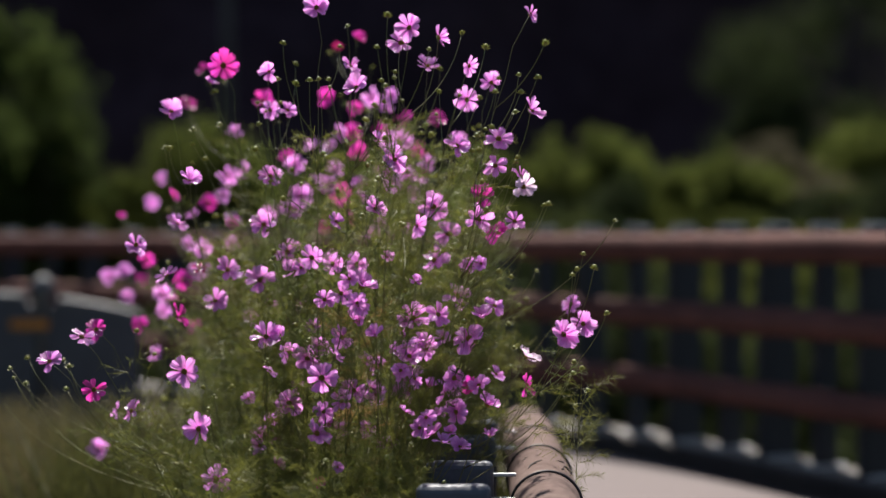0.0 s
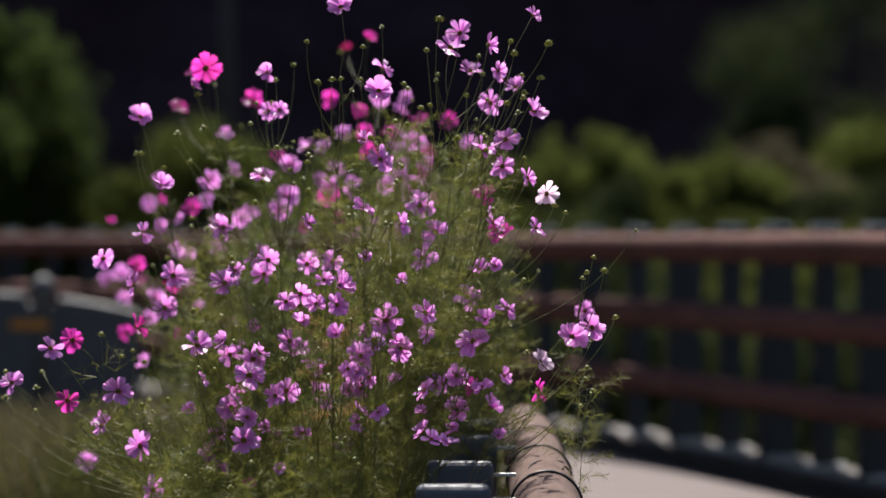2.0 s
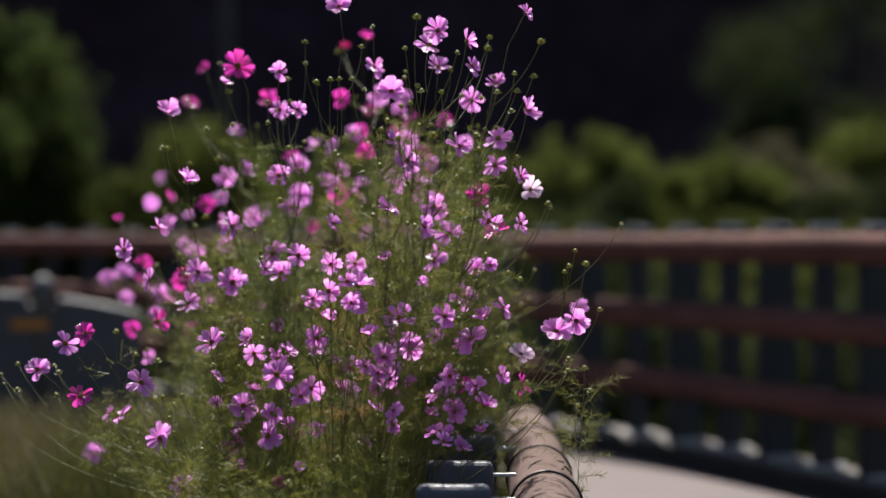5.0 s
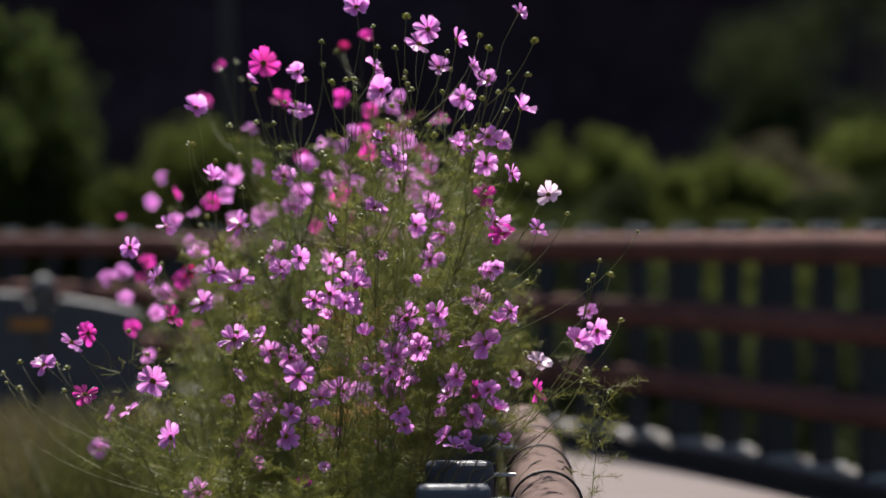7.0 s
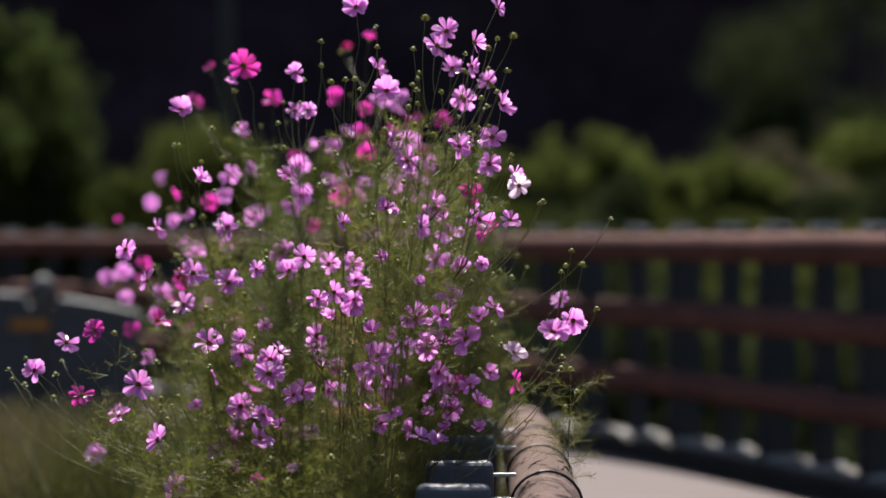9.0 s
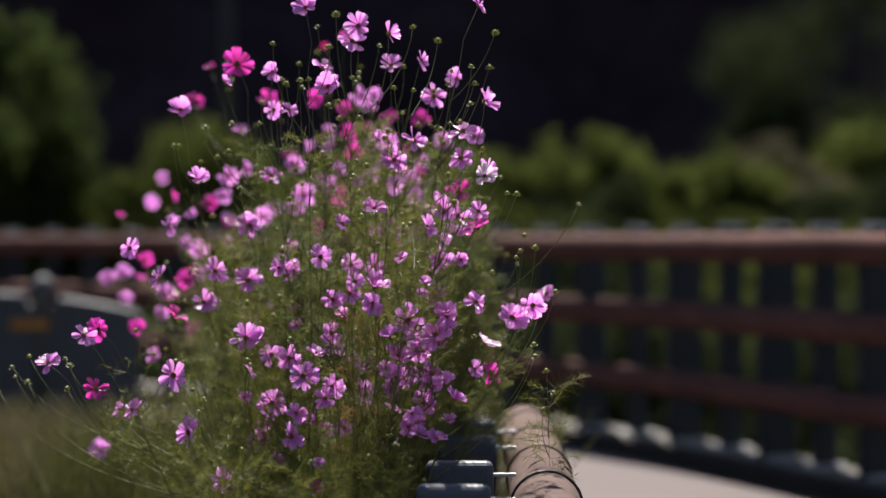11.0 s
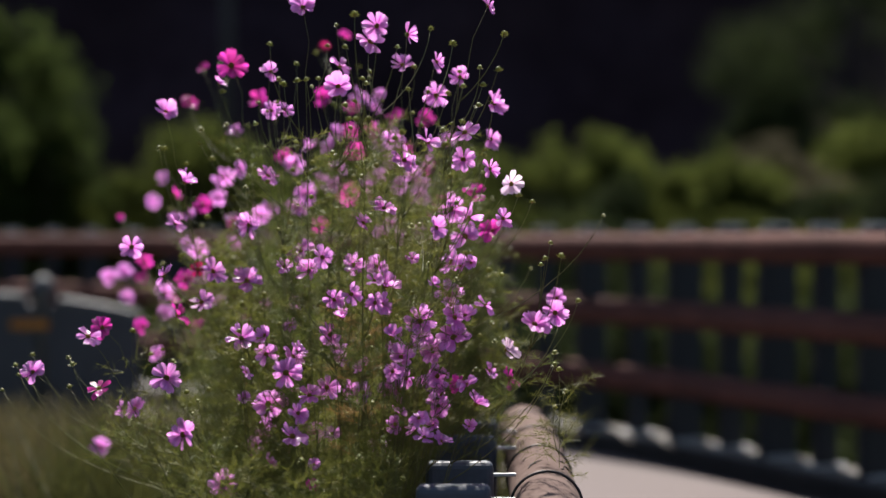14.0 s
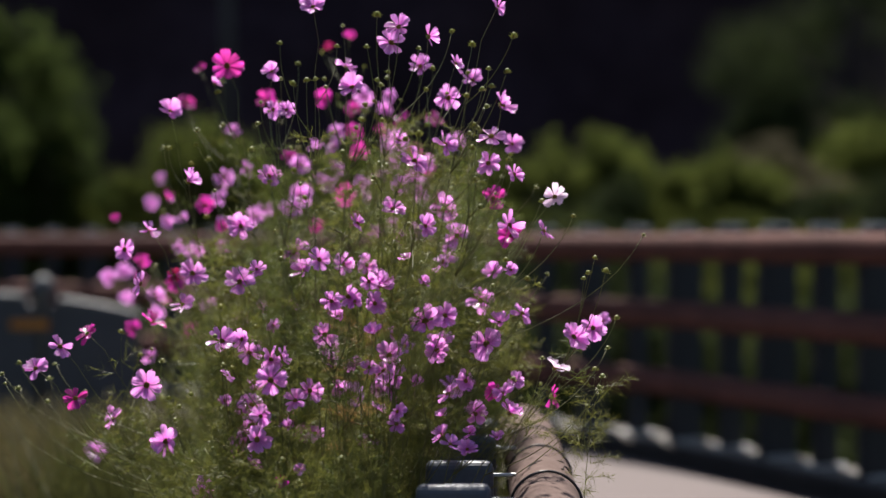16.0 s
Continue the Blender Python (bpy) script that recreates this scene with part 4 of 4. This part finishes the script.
cosmos(-0.31, 4.19, [("magenta", -0.653, 4.362, 1.738, 0.045, -1, 39), ("magenta", -0.712, 4.453, 1.651, 0.065, 53, 36), ("pink", -0.572, 4.419, 1.564, 0.055, 20, 43)], [])
cosmos(-0.26, 4.23, [("pink", -0.177, 4.325, 1.652, 0.054, -18, 30), ("pink", -0.193, 4.381, 1.620, 0.054, 36, 35)], [])
cosmos(-0.31, 4.18, [("magenta", -0.337, 4.405, 1.651, 0.064, 0, 9), ("pink", -0.297, 4.300, 1.543, 0.066, 26, 39), ("pink", -0.253, 4.343, 1.615, 0.055, 19, 21)], [])
cosmos(-0.47, 4.32, [("magenta", -0.487, 4.354, 1.639, 0.080, -6, 31), ("pink", -0.429, 4.396, 1.485, 0.057, 9, 29), ("pink", -0.543, 4.318, 1.446, 0.057, 59, 29)], [])
cosmos(-0.15, 4.22, [("magenta", -0.054, 4.343, 1.590, 0.064, 3, 38), ("magenta", -0.107, 4.479, 1.508, 0.056, 15, 26), ("pink", 0.010, 4.482, 1.535, 0.066, 3, 18)], [])
cosmos(-0.20, 4.30, [("pink", -0.136, 4.432, 1.594, 0.065, -57, 36), ("pink", -0.145, 4.440, 1.534, 0.075, 10, 2)], [])
cosmos(-0.26, 4.34, [("pink", -0.178, 4.307, 1.554, 0.055, 68, 20), ("pink", -0.201, 4.437, 1.557, 0.065, 37, 37), ("pink", -0.185, 4.484, 1.524, 0.057, 4, 41)], [])
cosmos(-0.25, 4.33, [("magenta", -0.265, 4.411, 1.555, 0.065, 31, 12), ("pink", -0.245, 4.341, 1.495, 0.064, 16, 4)], [])
cosmos(-0.40, 4.19, [("pink", -0.368, 4.494, 1.520, 0.066, -50, 55), ("pink", -0.306, 4.315, 1.508, 0.061, -24, 43), ("pink", -0.407, 4.383, 1.465, 0.067, 7, 8)], [])
cosmos(-0.23, 4.17, [("pink", -0.154, 4.485, 1.473, 0.051, 7, 28), ("pink", -0.188, 4.499, 1.438, 0.063, -10, 42)], [])
cosmos(-0.13, 4.27, [("pink", -0.038, 4.323, 1.462, 0.057, -19, 32), ("pink", -0.040, 4.454, 1.452, 0.054, -42, 4), ("pink", -0.064, 4.495, 1.421, 0.066, 70, 40)], [])
cosmos(-0.36, 4.29, [("pink", -0.297, 4.409, 1.450, 0.061, 45, 34), ("pink", -0.304, 4.332, 1.399, 0.070, -34, 40), ("pink", -0.337, 4.353, 1.417, 0.058, 31, 42)], [])
cosmos(-0.29, 4.21, [("pink", -0.607, 4.438, 1.435, 0.071, 0, 2), ("pink", -0.628, 4.471, 1.379, 0.059, -2, 23), ("magenta", -0.658, 4.398, 1.358, 0.064, 7, 4)], [])
cosmos(-0.17, 4.24, [("pink", -0.077, 4.474, 1.431, 0.068, -9, 18), ("pink", -0.060, 4.483, 1.380, 0.073, 42, 3), ("pink", -0.119, 4.393, 1.405, 0.066, -23, 0)], [])
cosmos(-0.32, 4.22, [("pink", -0.222, 4.312, 1.414, 0.048, 12, 37), ("pink", -0.221, 4.308, 1.400, 0.056, -20, 51)], [])
cosmos(-0.30, 4.22, [("pink", -0.379, 4.336, 1.375, 0.079, 14, 17), ("pink", -0.400, 4.301, 1.340, 0.079, 21, 43), ("pink", -0.417, 4.455, 1.339, 0.060, 16, 30)], [])
cosmos(-0.33, 4.19, [("magenta", -0.262, 4.361, 1.376, 0.077, 7, 8), ("pink", -0.237, 4.322, 1.306, 0.066, 63, 6), ("pink", -0.205, 4.319, 1.368, 0.057, 76, 17)], [])
cosmos(-0.32, 4.27, [("magenta", -0.764, 4.407, 1.377, 0.061, 86, 37), ("pink", -0.773, 4.455, 1.307, 0.051, 59, 3)], [])
cosmos(-0.15, 4.24, [("magenta", 0.004, 4.480, 1.366, 0.051, 52, 34), ("magenta", -0.018, 4.385, 1.336, 0.065, -40, 34)], [])
cosmos(-0.37, 4.22, [("pink", -0.495, 4.450, 1.338, 0.062, -2, 33), ("pink", -0.512, 4.370, 1.315, 0.064, 12, 4), ("pink", -0.504, 4.391, 1.056, 0.055, 70, 21)], [])
cosmos(-0.33, 4.18, [("pink", -0.704, 4.363, 1.323, 0.045, -33, 35), ("pink", -0.724, 4.406, 1.240, 0.052, 33, 8)], [])
cosmos(-0.48, 4.21, [("magenta", -0.917, 4.422, 1.313, 0.039, 34, 51), ("magenta", -0.858, 4.493, 1.191, 0.056, 36, -1)], [])
cosmos(-0.29, 4.21, [("pink", -0.614, 4.492, 1.305, 0.067, 50, 42), ("magenta", -0.592, 4.327, 1.297, 0.048, 14, 41), ("pink", -0.601, 4.395, 1.240, 0.051, 20, 13)], [])
cosmos(-0.18, 4.24, [("pink", -0.129, 4.315, 1.293, 0.050, -4, 48), ("pink", -0.111, 4.385, 1.256, 0.055, 54, -2)], [])
cosmos(-0.40, 4.30, [("pink", -0.347, 4.436, 1.289, 0.055, 37, 7), ("pink", -0.328, 4.498, 1.197, 0.050, -8, 14), ("pink", -0.425, 4.483, 1.060, 0.056, -11, 6)], [])
cosmos(-0.15, 4.21, [("pink", -0.061, 4.407, 1.272, 0.050, 22, 9)], [])
cosmos(-0.20, 4.31, [("pink", -0.181, 4.450, 1.267, 0.056, 0, 24), ("pink", -0.249, 4.469, 1.105, 0.050, 28, 33)], [])
cosmos(-0.32, 4.23, [("pink", -0.672, 4.314, 1.225, 0.064, 11, 20), ("pink", -0.671, 4.304, 1.220, 0.051, -32, 55)], [])
cosmos(-0.38, 4.17, [("pink", -0.671, 4.425, 1.164, 0.054, -43, 23), ("pink", -0.710, 4.484, 1.153, 0.067, 21, 17)], [])
cosmos(-0.37, 4.36, [("pink", -0.711, 4.301, 1.141, 0.064, -6, 22), ("magenta", -0.775, 4.417, 1.085, 0.064, 57, 50), ("pink", -0.785, 4.387, 1.101, 0.067, 15, 17)], [])
cosmos(-0.39, 4.23, [("pink", -0.659, 4.471, 1.065, 0.061, 3, 27), ("pink", -0.711, 4.477, 0.995, 0.056, -30, 32)], [])
cosmos(-0.42, 4.17, [("pink", -0.802, 4.439, 1.045, 0.052, 6, 16), ("magenta", -0.858, 4.394, 1.007, 0.061, -20, 20), ("pink", -0.810, 4.349, 0.930, 0.051, 42, 8)], [])
cosmos(-0.52, 4.25, [("pink", -0.564, 4.481, 1.014, 0.066, 0, 26), ("pink", -0.512, 4.371, 0.953, 0.046, 85, 55)], [])
cosmos(-0.36, 4.29, [("pink", -0.971, 4.431, 0.670, 0.071, 19, 26)], [])
cosmos(-0.48, 4.76, [("pink", -0.920, 5.084, 1.453, 0.052, -32, 11), ("pink", -0.972, 5.170, 1.377, 0.061, 2, 2), ("pink", -0.996, 5.118, 1.117, 0.060, 5, 55)], [])
cosmos(-0.45, 4.66, [("pink", -1.052, 5.120, 1.145, 0.067, 4, 13), ("pink", -1.049, 5.132, 1.060, 0.060, 8, 5), ("pink", -1.080, 5.011, 1.129, 0.073, 1, 11)], [])

# leafy shoots low in the clump, without open flowers
shoots = random.Random(77)
for i in range(56):
    x, y = shoots.uniform(-0.75, 0.14), shoots.uniform(3.7, 5.2)
    if x > -0.2:
        y = max(y, 4.1)
    h = shoots.uniform(0.6, 1.38) * (1 - 0.45 * abs(x + 0.25))
    tips = [(x, y - 0.05, h), (x + 0.04, y - 0.03, h - 0.06)]
    tips += [(x + shoots.uniform(-0.12, 0.12), y - shoots.uniform(0.0, 0.15), h - shoots.uniform(0.0, 0.3)) for _ in range(3)]
    cosmos(-0.25 + 0.9 * (x + 0.25), y, [], tips, 2.0)
# taller leafy shoots behind the flowers, and low ones before them
for i in range(36):
    x, y = shoots.uniform(-0.8, 0.2), shoots.uniform(3.95, 5.2)
    h = shoots.uniform(1.15, 1.66) * (1 - 0.35 * abs(x + 0.1))
    tips = [(x, y - 0.05, h), (x + 0.05, y - 0.03, h - 0.08)]
    tips += [(x + shoots.uniform(-0.1, 0.1), y - shoots.uniform(0.0, 0.12), h - shoots.uniform(0.0, 0.3)) for _ in range(2)]
    cosmos(x * 0.8, y, [], tips, 1.35)
for i in range(22):
    x, y = shoots.uniform(-0.5, -0.08), shoots.uniform(3.22, 3.55)
    h = shoots.uniform(0.58, 0.84)
    cosmos(x - 0.02, y, [], [(x, y - 0.04, h), (x + 0.03, y - 0.02, h - 0.05)], 2.0)
# a withered shoot among the green
cosmos(-0.16, 3.62, [], [(-0.155, 3.58, 1.10), (-0.13, 3.57, 1.06), (-0.19, 3.58, 1.04)], 1.6, True)
# the young shoot that stands against the log
cosmos(0.335, 3.62, [], [(0.345, 3.60, 0.95), (0.355, 3.58, 0.90), (0.33, 3.62, 0.86)], 0.9)


# ---------------------------------------------------------------- wind
# sideways sway in centimetres every half second, by region of the clump
def sway_tables():
    upper_left = [-4.9, -4.9, -8, -9.2, -12.5, -9, -8, -14.6, -6, -4, -3, -4, -2, 0, 4, -6.8, -4.6, 0, -0.8, -3, 1, -2, -1, 0, -5.8, -6.2, -8.7, -8.7, -3.6, 0, -4.6, -5.3, -4.4]
    lower_left = [-5.9, -15.3, -11.4, -14.8, -16.2, -16.8, -15.6, -12.8, -9.8, -9, -12, -14, -16, -13.7, -8.8, -9.9, -11, -11.7, -13.6, -11, -7, -3, -1, 0, -3.4, 1.2, 6.1, 0.4, -0.4, 0, -4.5, -5, -6.5]
    right = [-2.6, -2.6, 0.7, -1, 0, 2, 1.3, -3.7, 1.3, 0, -3, 0, -4, -5.8, 1.2, -5.8, -2.2, 0.7, -5, -3, -6, -9, -11, -12.7, -7.4, 2.2, 1.2, -6.6, -6.5, 0, -3, -3.2, 2.6]
    far_left = [-1.7, -4, -3.2, -9.2, -6.6, -4.4, -6.6, -2, 1.3, -1, -3, -4, -5, -5.5, -2.2, -4.1, -2.9, -2.2, -2.6, -2, -1, -2, -1.5, -1.5, -4.2, -5.7, -5.7, -4.9, -1.2, 0, 0.1, -2.2, -4.1]
    upper_right = [12.9, 9, 10.5, 15.4, 13.6, 32, 25, 12.7, 17.3, 14, 10, 9, 8, 10.2, 9.5, 3.4, 11, 14.4, 4.5, 6, 3, 5, 3, 3, 8, 13, 10, 4, 3, 0, 5.9, 6.9, 6.3]
    middle = [-6.6, -11, -4, -12, -11.8, -9.2, -8, -5.8, -6.6, -7, -6, -8, -7, -7.6, -7.5, -6.6, -8.4, -5, -4.9, -5, -4, -3, -3, -2.6, -1.3, 2.6, 2, 0, -0.6, 0, -2, -3.3, -2.2]
    lower_middle = [11, -5, -2, -6, -8.5, -11, -7.5, -3, 2, 0, -3, -5, -6, -4.6, 4, 1.5, 0, -2, -5, -4, -2, 1, 3, 4, 0, 7, 7.5, 1.5, -0.8, 0, -4.5, -5, -4.5]
    upper_middle = [9, 13, 15, 16, 22, 22, 21, 21, 23, 20, 17, 13, 10, 9, 13, 14, 11, 14, 17, 13, 9, 4, -3, -9, -2, 3, 10, 5, 1, 0, 5, 9, 7.5]
    return (((-0.47, 1.66), upper_left), ((-0.22, 1.71), upper_middle), ((-0.42, 0.96), lower_middle), ((-0.58, 0.81), lower_left), ((0.33, 1.07), right),
            ((-0.80, 1.03), far_left), ((0.10, 1.75), upper_right), ((-0.22, 1.2), middle))


def motions():
    tables = sway_tables()
    for k, (stem, origin, centre, tall) in enumerate(STEMS):
        rng = random.Random(500 + k)
        w = [math.exp(-((centre.x - c[0]) ** 2 + (centre.z - c[1]) ** 2) / (2 * 0.15 ** 2)) + 1e-5 for c, _ in tables]
        total = sum(w)
        calm = 1.0 if centre.y < 3.95 else 0.6 if centre.y < 5.2 else 0.17
        stray, depth = 0.0, 0.0
        rows = []
        for i in range(33):
            dx = sum(a * t[i] for a, (_, t) in zip(w, tables)) / total
            if i != 29:
                stray, depth = 0.5 * stray + rng.gauss(0, 0.9), 0.5 * depth + rng.gauss(0, 0.9)
            here = stray if i != 29 else 0.0
            turn = math.degrees(calm * (dx + here) / 100 / max(0.6, tall))
            tip = math.degrees(calm * depth / 100 / max(0.6, tall))
            rows.append((i * 0.5, turn, tip))
        keyed = []
        for (t, a, b), (_, c, d) in zip(rows, rows[1:]):
            keyed.append((t, pose(*origin, b, a, 0)))
            keyed.append((t + 0.25, pose(*origin, (b + d) / 2, (a + c) / 2 + calm * rng.gauss(0, 0.9), 0)))
        keyed.append((16.0, pose(*origin, rows[-1][2], rows[-1][1], 0)))
        walk(stem, keyed)
    for k, (bloom, m) in enumerate(BLOOMS):
        rng = random.Random(900 + k)
        size = bloom.scale.copy()
        keyed = []
        for i in range(33):
            amp = 0 if i == 29 else 9
            keyed.append((i * 0.5, m @ pose(0, 0, 0, rng.gauss(0, amp), rng.gauss(0, amp), rng.gauss(0, 3))))
        walk(bloom, keyed)
        bloom.scale = size


motions()
